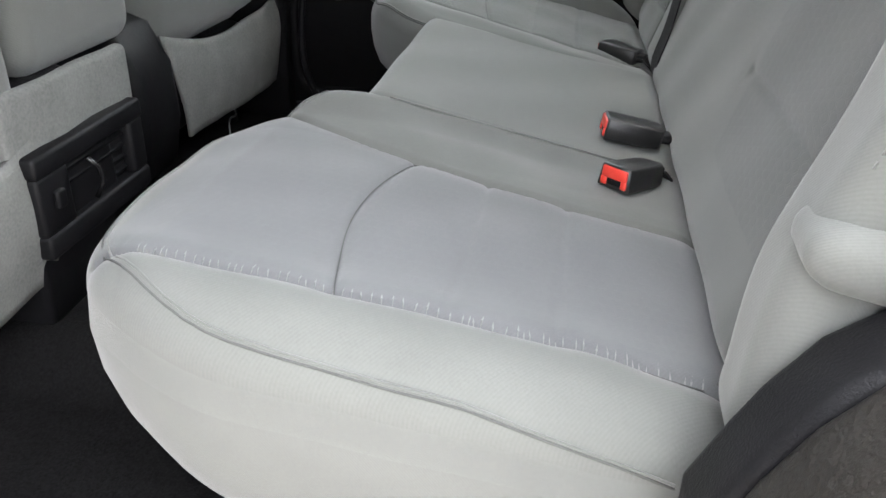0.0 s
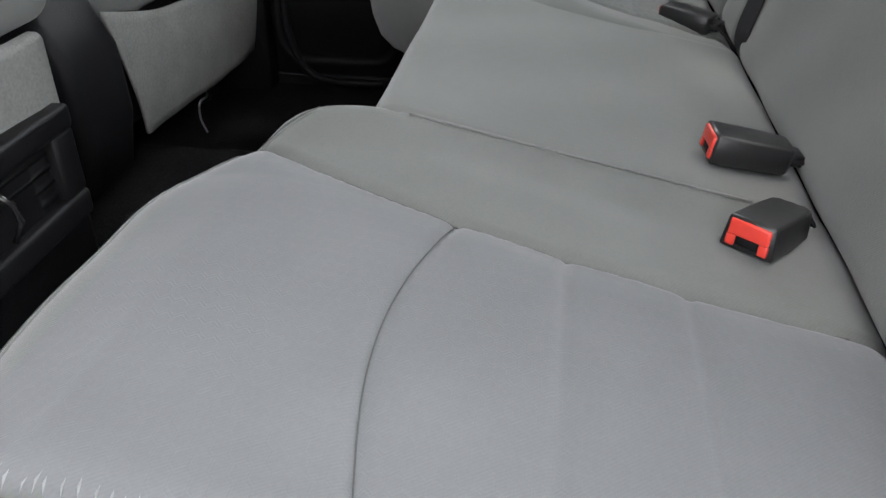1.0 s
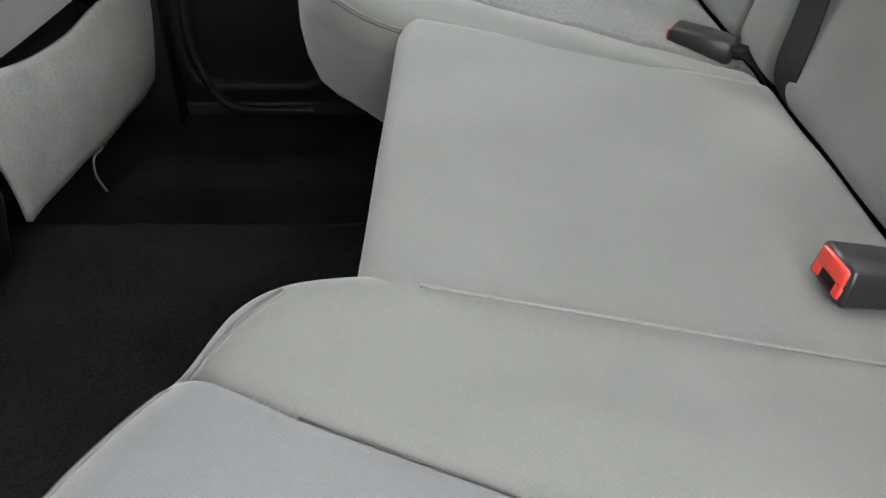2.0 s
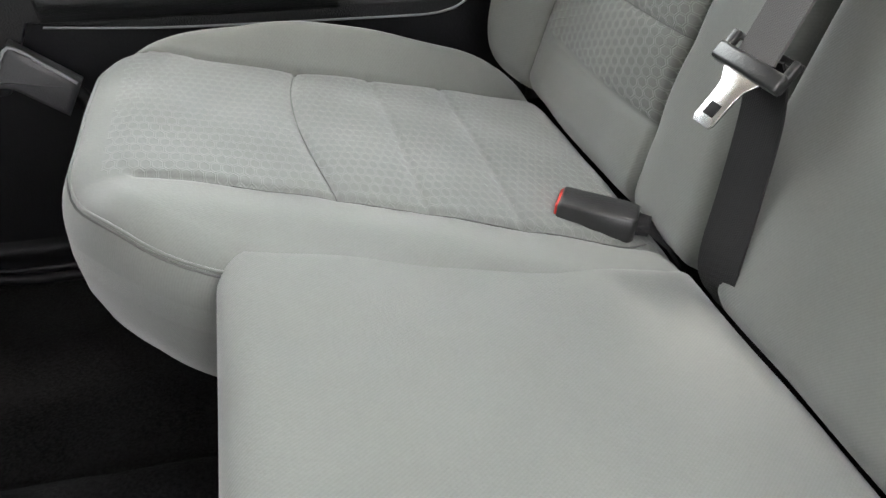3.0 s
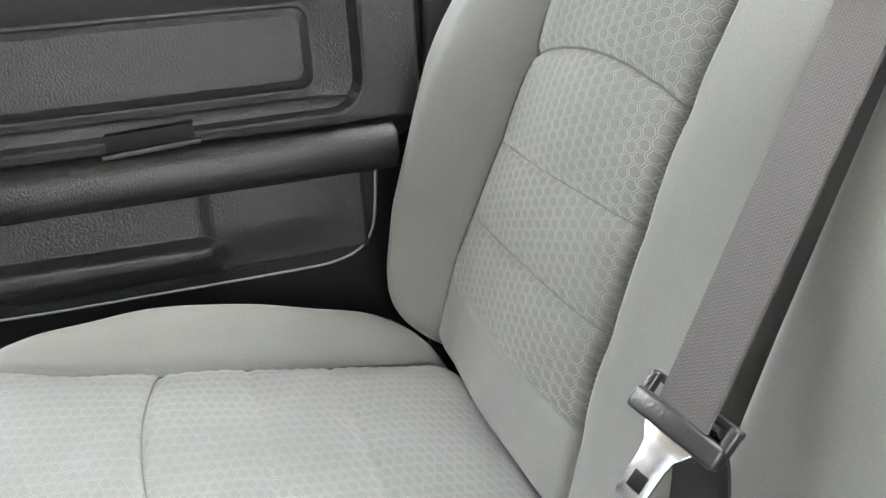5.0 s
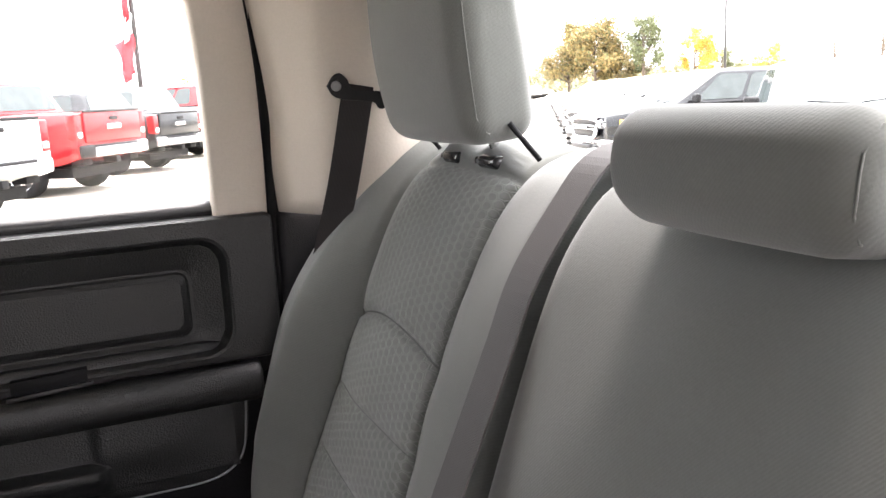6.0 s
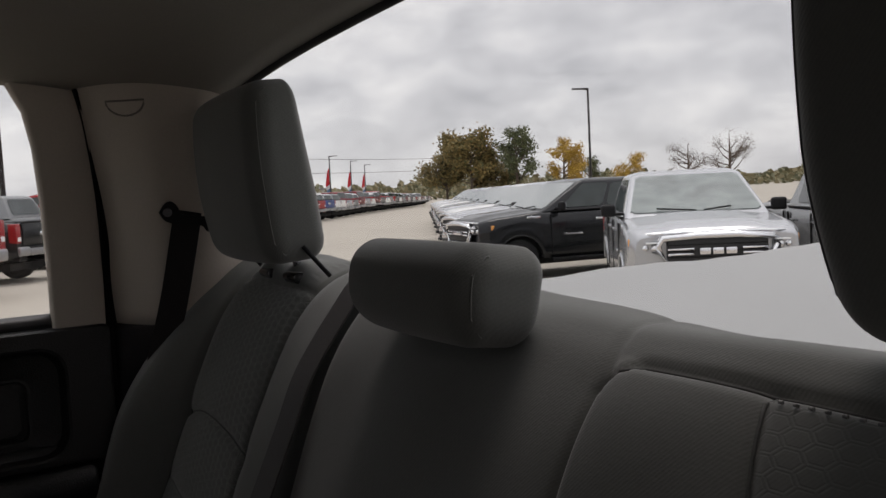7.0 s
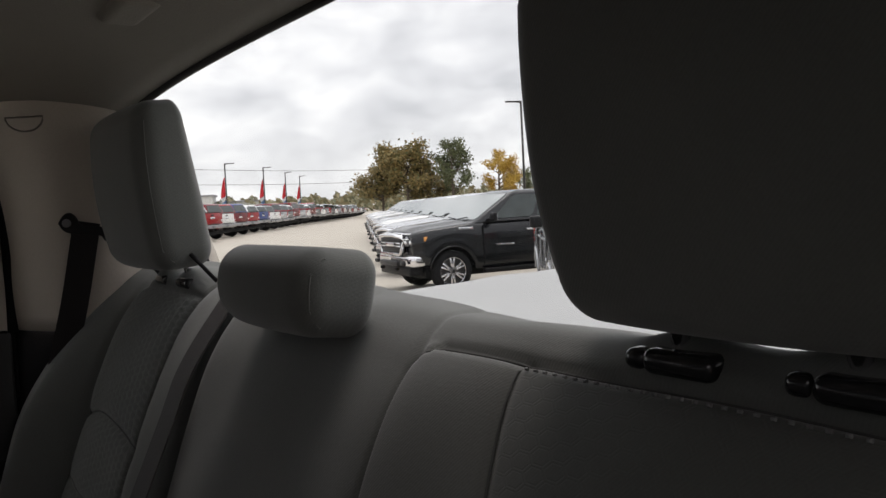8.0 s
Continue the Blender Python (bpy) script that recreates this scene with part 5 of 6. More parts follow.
PAINTS = {"black": paint("black_paint", (0.008, 0.009, 0.011)), "silver": paint("bright_silver_paint", (0.50, 0.51, 0.53), 0.6), "white": paint("white_paint", (0.75, 0.75, 0.74), 0.0),
          "red": paint("red_paint", (0.30, 0.005, 0.008), 0.1), "grey": paint("grey_paint", (0.19, 0.195, 0.20), 0.4), "maroon": paint("maroon_paint", (0.16, 0.01, 0.015), 0.2), "blue": paint("blue_paint", (0.03, 0.06, 0.22), 0.3)}


def wheel(parent, x, y, sg):
    hub = new("wheel")
    hub.parent = parent
    hub.location = (x, y, 0.41)
    bm = bmesh.new()
    prof = [(0.28, -0.135), (0.375, -0.135), (0.402, -0.105), (0.41, -0.05), (0.41, 0.05), (0.402, 0.105), (0.375, 0.135), (0.28, 0.135)]
    rows = [[bm.verts.new((px, r * math.cos(q), r * math.sin(q))) for r, px in prof] for q in (2 * math.pi * k / 28 for k in range(28))]
    for k in range(28):
        a, b = rows[k], rows[(k + 1) % 28]
        for j in range(len(prof) - 1):
            f = bm.faces.new((a[j], a[j + 1], b[j + 1], b[j]))
            f.smooth = True
    bmesh.ops.recalc_face_normals(bm, faces=bm.faces)
    part("tyre", bm, m_tyre, hub)
    turned = Matrix.Rotation(radians(90), 4, "Y")
    rim = bmesh.new()
    bmesh.ops.create_cone(rim, cap_ends=True, segments=28, radius1=0.285, radius2=0.285, depth=0.15, matrix=turned)
    part("barrel", rim, m_grille, hub)
    xo = sg * 0.108
    sp = bmesh.new()
    for k in range(6):
        for lean in (-9, 9):
            m = Matrix.Rotation(radians(60 * k + lean), 4, "X")
            box(sp, (min(xo - sg * 0.03, xo), -0.019, 0.05), (max(xo - sg * 0.03, xo), 0.019, 0.275), 0.006, 1, m)
    bmesh.ops.create_cone(sp, cap_ends=True, segments=16, radius1=0.085, radius2=0.07, depth=0.05, matrix=Matrix.Translation((xo - sg * 0.008, 0, 0)) @ turned)
    part("rim", sp, m_rim, hub, "bright six-spoke alloy rim")
    part("rim_lip", tube([(xo, 0.278 * math.cos(q), 0.278 * math.sin(q)) for q in (2 * math.pi * k / 28 for k in range(28))], 0.015, 6, closed=True), m_rim, hub)
    cap = bmesh.new()
    bmesh.ops.create_cone(cap, cap_ends=True, segments=12, radius1=0.035, radius2=0.03, depth=0.02, matrix=Matrix.Translation((xo + sg * 0.022, 0, 0)) @ turned)
    part("hub_cap", cap, m_grille, hub)


AXLES = (1.98, -1.70)


def body_shell():
    """Fenders, doors and bed sides in one shell, lofted along the truck with open wheel arches."""
    ys = sorted(set([round(-2.90 + 0.10 * k, 3) for k in range(59)] + [round(ax + 0.49 * math.cos(radians(a)), 3) for ax in AXLES for a in range(0, 181, 12)] + [2.74, 2.78, -2.92]))
    ys = [y for y in ys if y <= 2.78]

    def top(y):
        return float(np.interp(y, [-2.92, -2.86, -1.30, -1.22, 1.40, 1.55, 2.40, 2.66, 2.74, 2.78], [1.33, 1.37, 1.37, 1.35, 1.335, 1.345, 1.27, 1.225, 1.195, 1.15]))

    def low(y):
        z = float(np.interp(y, [-2.92, -2.5, -1.2, 1.4, 2.5, 2.90], [0.62, 0.52, 0.42, 0.42, 0.56, 0.70]))
        for ax in AXLES:
            if abs(y - ax) < 0.49:
                z = max(z, 0.41 + math.sqrt(0.49 ** 2 - (y - ax) ** 2))
        return z

    def wide(y):
        w = 1.015 - 0.14 * max(0.0, (y - 2.30) / 0.60) ** 2.2 - 0.02 * max(0.0, (-y - 2.6) / 0.3) ** 2
        return w

    bm = bmesh.new()
    rings = []
    for y in ys:
        t, lo_, w = top(y), low(y), wide(y)
        flare = 0.022 * max(0.0, 1 - min(abs(y - ax) for ax in AXLES) / 0.62) ** 0.5
        hood = float(step(1.35, 1.6, y))
        crown = 0.05 * hood * float(1 - step(2.55, 2.9, y))
        half = [(0.0, t + crown), (0.30 * w, t + crown), (0.48 * w, t + crown * 0.85), (0.56 * w, t + crown * 0.25), (0.82 * w, t - 0.004), (0.92 * w, t - 0.022), (0.965 * w, t - 0.065)]
        for f, inset in ((0.22, 0.022), (0.34, 0.010), (0.40, 0.020), (0.62, 0.0), (0.84, 0.008), (1.0, 0.03)):
            half.append((w - inset + flare * f, (t - 0.065) + (lo_ - t + 0.065) * f))
        ring = [bm.verts.new((-px, y, pz)) for px, pz in reversed(half)] + [bm.verts.new((px, y, pz)) for px, pz in half[1:]]
        rings.append(ring)
    for ra, rb in zip(rings, rings[1:]):
        for k in range(len(ra) - 1):
            bm.faces.new((ra[k], ra[k + 1], rb[k + 1], rb[k])).smooth = True
        bm.faces.new((ra[-1], ra[0], rb[0], rb[-1]))
    bm.faces.new(rings[0])
    bm.faces.new(rings[-1])
    bmesh.ops.recalc_face_normals(bm, faces=bm.faces)
    return bm


def pickup(color, label):
    """A crew-cab pickup, nose towards +y, standing on z = 0 with its origin under its middle."""
    th = thing("pickup_truck", label, "pickup truck", (0, 0, 0), "parked pickups")
    p = PAINTS[color]
    part("body", body_shell(), p, th)
    # greenhouse
    cab = bmesh.new()
    lo = [(-0.93, 1.47, 1.33), (0.93, 1.47, 1.33), (0.94, -1.27, 1.34), (-0.94, -1.27, 1.34)]
    hi = [(-0.755, 0.52, 1.90), (0.755, 0.52, 1.90), (0.745, -1.00, 1.90), (-0.745, -1.00, 1.90)]
    top = [(-0.62, 0.30, 1.955), (0.62, 0.30, 1.955), (0.62, -0.84, 1.95), (-0.62, -0.84, 1.95)]
    rings = [[cab.verts.new(q) for q in r] for r in (lo, hi, top)]
    for a, b in zip(rings, rings[1:]):
        for k in range(4):
            cab.faces.new((a[k], a[(k + 1) % 4], b[(k + 1) % 4], b[k]))
    cab.faces.new(rings[-1])
    bmesh.ops.recalc_face_normals(cab, faces=cab.faces)
    bmesh.ops.bevel(cab, geom=[e for e in cab.edges], offset=0.045, segments=3, affect="EDGES", profile=0.5)
    for f in cab.faces:
        f.smooth = True
    part("cab", cab, p, th)

    def mixp(a, b, t):
        return tuple(a[i] + (b[i] - a[i]) * t for i in range(3))

    def pane(name, pts, push):
        bm = bmesh.new()
        bm.faces.new([bm.verts.new(Vector(q) + Vector(push)) for q in pts])
        bmesh.ops.bevel(bm, geom=bm.verts[:], offset=0.045, segments=3, affect="VERTICES")
        r = bmesh.ops.extrude_face_region(bm, geom=bm.faces[:])
        bmesh.ops.translate(bm, vec=Vector(push) * -1.6, verts=[v for v in r["geom"] if isinstance(v, bmesh.types.BMVert)])
        bmesh.ops.recalc_face_normals(bm, faces=bm.faces)
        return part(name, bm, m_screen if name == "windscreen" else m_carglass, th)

    def between(f0, r0, f1, r1, t0, t1, s0, s1, low_=0.08, high=0.92):
        return (mixp(mixp(f0, r0, t0), mixp(f1, r1, s0), low_), mixp(mixp(f0, r0, t1), mixp(f1, r1, s1), low_), mixp(mixp(f0, r0, t1), mixp(f1, r1, s1), high), mixp(mixp(f0, r0, t0), mixp(f1, r1, s0), high))

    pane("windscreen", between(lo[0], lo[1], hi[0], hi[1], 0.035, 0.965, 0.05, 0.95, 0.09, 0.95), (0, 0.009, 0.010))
    pane("rear_window", between(lo[3], lo[2], hi[3], hi[2], 0.08, 0.92, 0.08, 0.92, 0.15, 0.90), (0, -0.011, 0.004))
    for sg, f0, r0, f1, r1 in ((-1, lo[0], lo[3], hi[0], hi[3]), (1, lo[1], lo[2], hi[1], hi[2])):
        for t0, t1, s0, s1 in ((0.135, 0.48, 0.07, 0.44), (0.515, 0.83, 0.485, 0.84)):
            pane("side_window", between(f0, r0, f1, r1, t0, t1, s0, s1, 0.10, 0.90), (sg * 0.012, 0, 0.004))
        mirror = part("mirror", softbox("mirror", (0.10, 0.05, 0.085), 0.04, [m_black_satin], lambda q, s=sg: (q[0] + s * 1.12, q[1] + 1.12, q[2] + 1.43), 4), None, th)
        part("mirror_glass", boxed((min(sg * 1.04, sg * 1.20), 1.058, 1.37), (max(sg * 1.04, sg * 1.20), 1.068, 1.49), 0.004), m_lens, mirror)
        part("mirror_arm", boxed((min(sg * 0.90, sg * 1.05), 1.10, 1.36), (max(sg * 0.90, sg * 1.05), 1.17, 1.40), 0.012), m_black_satin, mirror)
        part("hood_badge", boxed((min(sg * 0.985, sg * 1.002), 1.52, 1.215), (max(sg * 0.985, sg * 1.002), 1.82, 1.255), 0.004), m_chrome, th, "plain chrome badge bar")
        part("door_badge", boxed((min(sg * 1.000, sg * 1.018), 0.62, 0.86), (max(sg * 1.000, sg * 1.018), 1.02, 0.885), 0.003), m_chrome, th, "plain chrome badge bar")
        for yy in (0.22, -0.80):
            part("door_handle", boxed((min(sg * 0.995, sg * 1.025), yy - 0.10, 1.125), (max(sg * 0.995, sg * 1.025), yy + 0.10, 1.16), 0.008, 2), p if color != "black" else m_chrome, th)
        for yy in (1.30, 0.08, -1.02, -1.27):
            part("door_gap", boxed((min(sg * 0.99, sg * 1.0165), yy - 0.006, 0.50), (max(sg * 0.99, sg * 1.0165), yy + 0.006, 1.26)), m_seal, th)
        part("belt_moulding", boxed((min(sg * 0.93, sg * 0.975), -1.22, 1.325), (max(sg * 0.93, sg * 0.975), 1.25, 1.345), 0.006), m_black_satin, th)
        part("side_step", boxed((min(sg * 0.92, sg * 1.04), -1.1, 0.34), (max(sg * 0.92, sg * 1.04), 1.3, 0.42), 0.02, 2), m_black_satin, th, "black side step")
        # lamps
        hl = part("headlight", prism([(2.50, 0.98), (2.80, 0.94), (2.86, 0.96), (2.86, 1.09), (2.78, 1.14), (2.42, 1.17)], "x", min(sg * 0.62, sg * 0.965), max(sg * 0.62, sg * 0.965), 0.02, 2), m_lens, th, "clear headlight")
        for v in hl.data.vertices:
            v.co.y -= 0.30 * max(0.0, (abs(v.co.x) - 0.66) / 0.30) ** 2
        for cx in (0.70, 0.80):
            lamp = bmesh.new()
            bmesh.ops.create_uvsphere(lamp, u_segments=12, v_segments=8, radius=0.042, matrix=Matrix.Translation((sg * cx, 2.835 - 0.30 * ((cx - 0.66) / 0.30) ** 2, 1.02)))
            part("projector", lamp, m_chrome, hl)
        part("running_light", boxed((min(sg * 0.64, sg * 0.80), 2.80, 1.075), (max(sg * 0.64, sg * 0.80), 2.868, 1.09), 0.004), m_flag_white, hl)
        part("indicator", boxed((min(sg * 0.90, sg * 0.978), 2.46, 1.03), (max(sg * 0.90, sg * 0.978), 2.56, 1.12), 0.01), m_amber, hl)
        tl = part("tail_light", boxed((min(sg * 0.83, sg * 1.000), -2.935, 0.90), (max(sg * 0.83, sg * 1.000), -2.74, 1.33), 0.03, 3), m_tail, th, "red tail light")
        part("reversing_lens", boxed((min(sg * 0.85, sg * 0.965), -2.942, 0.95), (max(sg * 0.85, sg * 0.965), -2.90, 1.04), 0.01), m_flag_white, tl)
        for yy in AXLES:
            wheel(th, sg * 0.865, yy, sg)
            lip = [(sg * (1.012 + 0.02 * math.sin(q)), yy + 0.495 * math.cos(q), 0.41 + 0.495 * math.sin(q)) for q in (math.pi * (0.06 + 0.88 * k / 16) for k in range(17))]
            part("arch_lip", tube(lip, 0.018, 6), p, th)
        part("wiper", tube([(sg * 0.05 - 0.05, 1.43, 1.40), (sg * 0.35 + 0.25 * (sg > 0) - 0.1, 1.37, 1.435)], 0.012, 6), m_black_satin, th)
        part("fog_light", boxed((min(sg * 0.66, sg * 0.84), 2.90, 0.585), (max(sg * 0.66, sg * 0.84), 2.975, 0.665), 0.02), m_grille, th)
        part("tow_hook", boxed((min(sg * 0.40, sg * 0.46), 2.90, 0.47), (max(sg * 0.40, sg * 0.46), 2.99, 0.53), 0.015), m_black_satin, th)
        part("bumper_corner", boxed((min(sg * 0.60, sg * 0.97), -2.99, 0.62), (max(sg * 0.60, sg * 0.97), -2.78, 0.83), 0.045, 3), m_black_satin if color in ("white", "red") and sg < 0 else m_bumper, th)
        part("rear_valance", boxed((min(sg * 0.55, sg * 0.80), -2.84, 0.50), (max(sg * 0.55, sg * 0.80), -2.60, 0.60), 0.01), m_seal, th)
    # nose
    part("grille", boxed((-0.56, 2.80, 0.80), (0.56, 2.885, 1.13), 0.03, 2), m_grille, th, "dark mesh grille")
    for k in range(4):
        part("grille_slat", boxed((-0.55, 2.875, 0.83 + 0.072 * k), (0.55, 2.893, 0.845 + 0.072 * k), 0.004), m_black_satin, th)
    fr = tube([(-0.67, 2.86, 1.03), (-0.61, 2.885, 1.13), (-0.22, 2.90, 1.155), (0.22, 2.90, 1.155), (0.61, 2.885, 1.13), (0.67, 2.86, 1.03), (0.53, 2.89, 0.785), (-0.53, 2.89, 0.785)], 0.040, 8, closed=True)
    part("grille_surround", fr, m_chrome, th, "chrome grille surround")
    part("hood_edge", tube([(-0.90, 2.66, 1.165), (-0.62, 2.83, 1.185), (-0.2, 2.86, 1.20), (0.0, 2.85, 1.185), (0.2, 2.86, 1.20), (0.62, 2.83, 1.185), (0.90, 2.66, 1.165)], 0.016, 6), m_chrome, th, "bright strip along the hood's edge")
    for sg in (-1, 1):
        part("grille_bar", tube([(sg * 0.56, 2.905, 1.005), (sg * 0.27, 2.91, 1.005), (sg * 0.27, 2.91, 0.945), (sg * 0.56, 2.905, 0.945)], 0.014, 6), m_chrome, th)
    for k in range(3):
        part("emblem", boxed((-0.21 + 0.145 * k, 2.89, 0.935), (-0.085 + 0.145 * k, 2.92, 1.015), 0.012, 2), m_chrome, th, "plain chrome emblem block")
    bp = bmesh.new()
    box(bp, (-0.97, 2.70, 0.54), (0.97, 2.965, 0.76), 0.055, 3)
    for v in bp.verts:
        v.co.y -= 0.20 * max(0.0, (abs(v.co.x) - 0.62) / 0.36) ** 2
    part("front_bumper", bp, m_chrome, th, "chrome front bumper")
    part("air_intake", boxed((-0.50, 2.88, 0.56), (0.50, 2.975, 0.66), 0.02), m_grille, th)
    part("front_valance", boxed((-0.85, 2.55, 0.36), (0.85, 2.84, 0.55), 0.03), m_black_satin, th)
    # tail
    part("rear_bumper", boxed((-0.62, -3.00, 0.62), (0.62, -2.80, 0.80), 0.03, 3), m_bumper, th, "chrome rear bumper")
    part("bumper_step", boxed((-0.62, -3.01, 0.785), (0.62, -2.90, 0.822), 0.012), m_black_satin, th, "black bumper step pad")
    part("tailgate", boxed((-0.80, -2.965, 0.86), (0.80, -2.90, 1.375), 0.025, 3), p, th)
    part("tailgate_edge", boxed((-0.80, -2.972, 1.335), (0.80, -2.93, 1.382), 0.010), m_black_satin, th)
    part("tailgate_handle", boxed((-0.12, -2.985, 1.20), (0.12, -2.95, 1.27), 0.015), m_black_satin, th)
    part("tailgate_badge", boxed((-0.20, -2.974, 1.06), (0.20, -2.96, 1.14), 0.006), m_chrome, th, "plain bright badge bar")
    part("plate_panel", boxed((-0.15, -3.012, 0.64), (0.15, -2.99, 0.74), 0.004), m_lens, th)
    part("hitch", boxed((-0.06, -2.98, 0.50), (0.06, -2.70, 0.60), 0.01), m_black_satin, th)
    part("cargo_cover", boxed((-0.84, -2.86, 1.33), (0.84, -1.34, 1.378), 0.012), m_black_satin, th, "black soft cover over the cargo bed")
    for yy in AXLES:
        part("wheel_well", boxed((-0.70, yy - 0.48, 0.36), (0.70, yy + 0.48, 0.88), 0.02), m_seal, th, "dark wheel well")
    part("underbody", boxed((-0.80, -2.6, 0.30), (0.80, 2.5, 0.46)), m_seal, th)
    return th


def spot(dist, phi, nose, z=GROUND):
    """A pose on the lot, by distance and bearing (degrees from +y towards +x) from the cab; nose: bearing of the front."""
    return Matrix.Translation((-0.6 + dist * math.sin(radians(phi)), 0.13 + dist * math.cos(radians(phi)), z)) @ Matrix.Rotation(radians(-nose), 4, "Z")


first = {}


def park(color, label, m):
    if color not in first:
        first[color] = pickup(color, label)
        first[color].matrix_basis = m
        return first[color]
    ob = copy_thing(first[color], m)
    ob["label"] = label
    return ob


def on_lot(x, y, nose):
    return Matrix.Translation((x, y, lot_height(x, y))) @ Matrix.Rotation(radians(-nose), 4, "Z")


# the row that shows its noses: a black one first, then silver and white ones
row_dir = Vector((math.sin(radians(119.5)), math.cos(radians(119.5))))
BLACK_AT = Vector((12.6, -11.2))
NOSE_A = 12
park("black", "black crew-cab pickup with chrome wheels at the row's end", on_lot(BLACK_AT.x, BLACK_AT.y, NOSE_A))
row_colors = ["silver", "white", "silver", "grey", "white", "silver", "white", "silver", "white"]
for k, c in enumerate(row_colors):
    q = BLACK_AT + row_dir * (3.85 * (k + 1))
    park(c, f"{c} crew-cab pickup parked nose-out in a long row", on_lot(q.x, q.y, NOSE_A))
# the silver one facing the bed, and a dark one beside it
park("silver", "silver crew-cab pickup facing the bed, with a dark grille", on_lot(8.0, -9.08, 309.3))
park("grey", "dark grey crew-cab pickup beside the silver one", on_lot(5.75, -10.6, 309))
# the row that shows its tailgates
tail_colors = ["white", "red", "black", "grey", "red", "white", "red", "black", "red", "red", "white", "maroon", "red", "blue", "white", "silver", "grey", "maroon", "silver", "white", "maroon", "grey", "white", "silver", "red", "grey", "white", "silver", "maroon", "white", "grey", "white", "silver", "red", "white", "grey", "maroon", "silver", "white", "grey", "white", "silver"]
lot_rnd = random.Random(5)
rear_at = Vector((13.0, 3.9))
for k, c in enumerate(tail_colors):
    bend = radians(110 if k < 3 else 124)
    turn = 33 if k < 4 else 52
    size = Matrix.Diagonal((1.0, 1.0, lot_rnd.uniform(0.97, 1.07), 1.0))
    park(c, f"{c} pickup parked in a row with its tailgate to the aisle", on_lot(rear_at.x + lot_rnd.uniform(-0.2, 0.3), rear_at.y, turn + lot_rnd.uniform(-2, 3)) @ size)
    rear_at = rear_at + Vector((math.sin(bend), math.cos(bend))) * (4.25 if k < 2 else 4.0 if k < 4 else 3.5)
# a second row behind it, nose to nose
for k, c in enumerate(("maroon", "silver", "red", "grey", "white")):
    q = Vector((15.0, 10.2)) + Vector((math.sin(radians(110)), math.cos(radians(110)))) * (4.1 * k)
    park(c, f"{c} pickup parked nose to nose behind the row of tailgates", on_lot(q.x, q.y, 213 + lot_rnd.uniform(-3, 3)))

# ---- lamps, flags, poles ----
m_pole = surface("dark_bronze_paint", (0.03, 0.028, 0.027), 0.5, grain=40)
m_wood = surface("weathered_pole_wood", (0.14, 0.11, 0.085), 0.9, grain=20, vary=0.3, bump=0.5)
m_flag_red = surface("red_flag_cloth", (0.60, 0.03, 0.04), 0.8, grain=60)
m_flag_blue = surface("blue_flag_cloth", (0.10, 0.22, 0.38), 0.8, grain=60)


def street_lamp(m, h, arms):
    th = thing("street_lamp", "tall dark lot lamp on a slim square pole", "street lamp", m.translation, "lot lamps")
    th.matrix_basis = m
    part("pole", tube([(0, 0, 0), (0, 0, h)], [0.085, 0.07], 8), m_pole, th)
    part("base", boxed((-0.25, -0.25, 0.0), (0.25, 0.25, 0.7), 0.03), m_ground, th)
    for sx in arms:
        part("lamp_head", prism([(0.0, h - 0.12), (sx * 0.35, h - 0.05), (sx * 1.05, h - 0.02), (sx * 1.05, h + 0.06), (0, h + 0.02)], "y", -0.17, 0.17, 0.01), m_pole, th)
    return th


def banner(m, h, tail=None):
    th = street_lamp(m, h, (1,))
    th["label"] = "dark lot lamp with a hanging red and blue banner"
    for name, mat, z0, z1 in (("red_banner", m_flag_red, h * 0.46, h * 0.78), ("white_banner", m_flag_white, h * 0.39, h * 0.46), ("tail_banner", tail or m_flag_blue, h * 0.26, h * 0.39)):
        bm = bmesh.new()
        vs = []
        for i in range(9):
            u = i / 8
            row = []
            for j in range(7):
                zz = z0 + (z1 - z0) * j / 6
                wide = 0.12 + 0.42 * max(0.0, 1 - abs(zz / h - 0.5) / 0.3) ** 0.7
                if tail:
                    wide *= {"red_banner": 0.35, "white_banner": 0.7, "tail_banner": 1.5}[name]
                row.append(bm.verts.new((-0.09 - u * wide, 0.12 * math.sin(i * 0.9 + j), zz - 0.35 * u)))
            vs.append(row)
        for i in range(8):
            for j in range(6):
                f = bm.faces.new((vs[i][j], vs[i + 1][j], vs[i + 1][j + 1], vs[i][j + 1]))
                f.smooth = True
        r = bmesh.ops.extrude_face_region(bm, geom=bm.faces[:])
        bmesh.ops.translate(bm, vec=(0, 0.02, 0), verts=[v for v in r["geom"] if isinstance(v, bmesh.types.BMVert)])
        bmesh.ops.recalc_face_normals(bm, faces=bm.faces)
        part(name, bm, mat, th)
    return th


street_lamp(spot(55, 131.3, 131), 8.25, (-1,))
banner(spot(29, 92.3, 60, -0.42), 9.5, m_flag_red)
for dist, px in ((92, 415), (104, 482), (122, 520), (140, 545)):
    banner(spot(dist, 125 + math.degrees(math.atan((px - 784) / 1423)), 112, -0.25), 6.2 + 0.004 * dist)
pole = thing("utility_pole", "grey wooden utility pole with a cross arm and wires", "utility pole", (0, 0, 0))
pole.matrix_basis = spot(120, 125 + math.degrees(math.atan((350 - 784) / 1423)), 120)
part("post", tube([(0, 0, 0), (0, 0, 8.4)], [0.16, 0.12], 8), m_wood, pole)
part("cross_arm", boxed((-0.9, -0.06, 7.8), (0.9, 0.06, 7.95), 0.01), m_wood, pole)
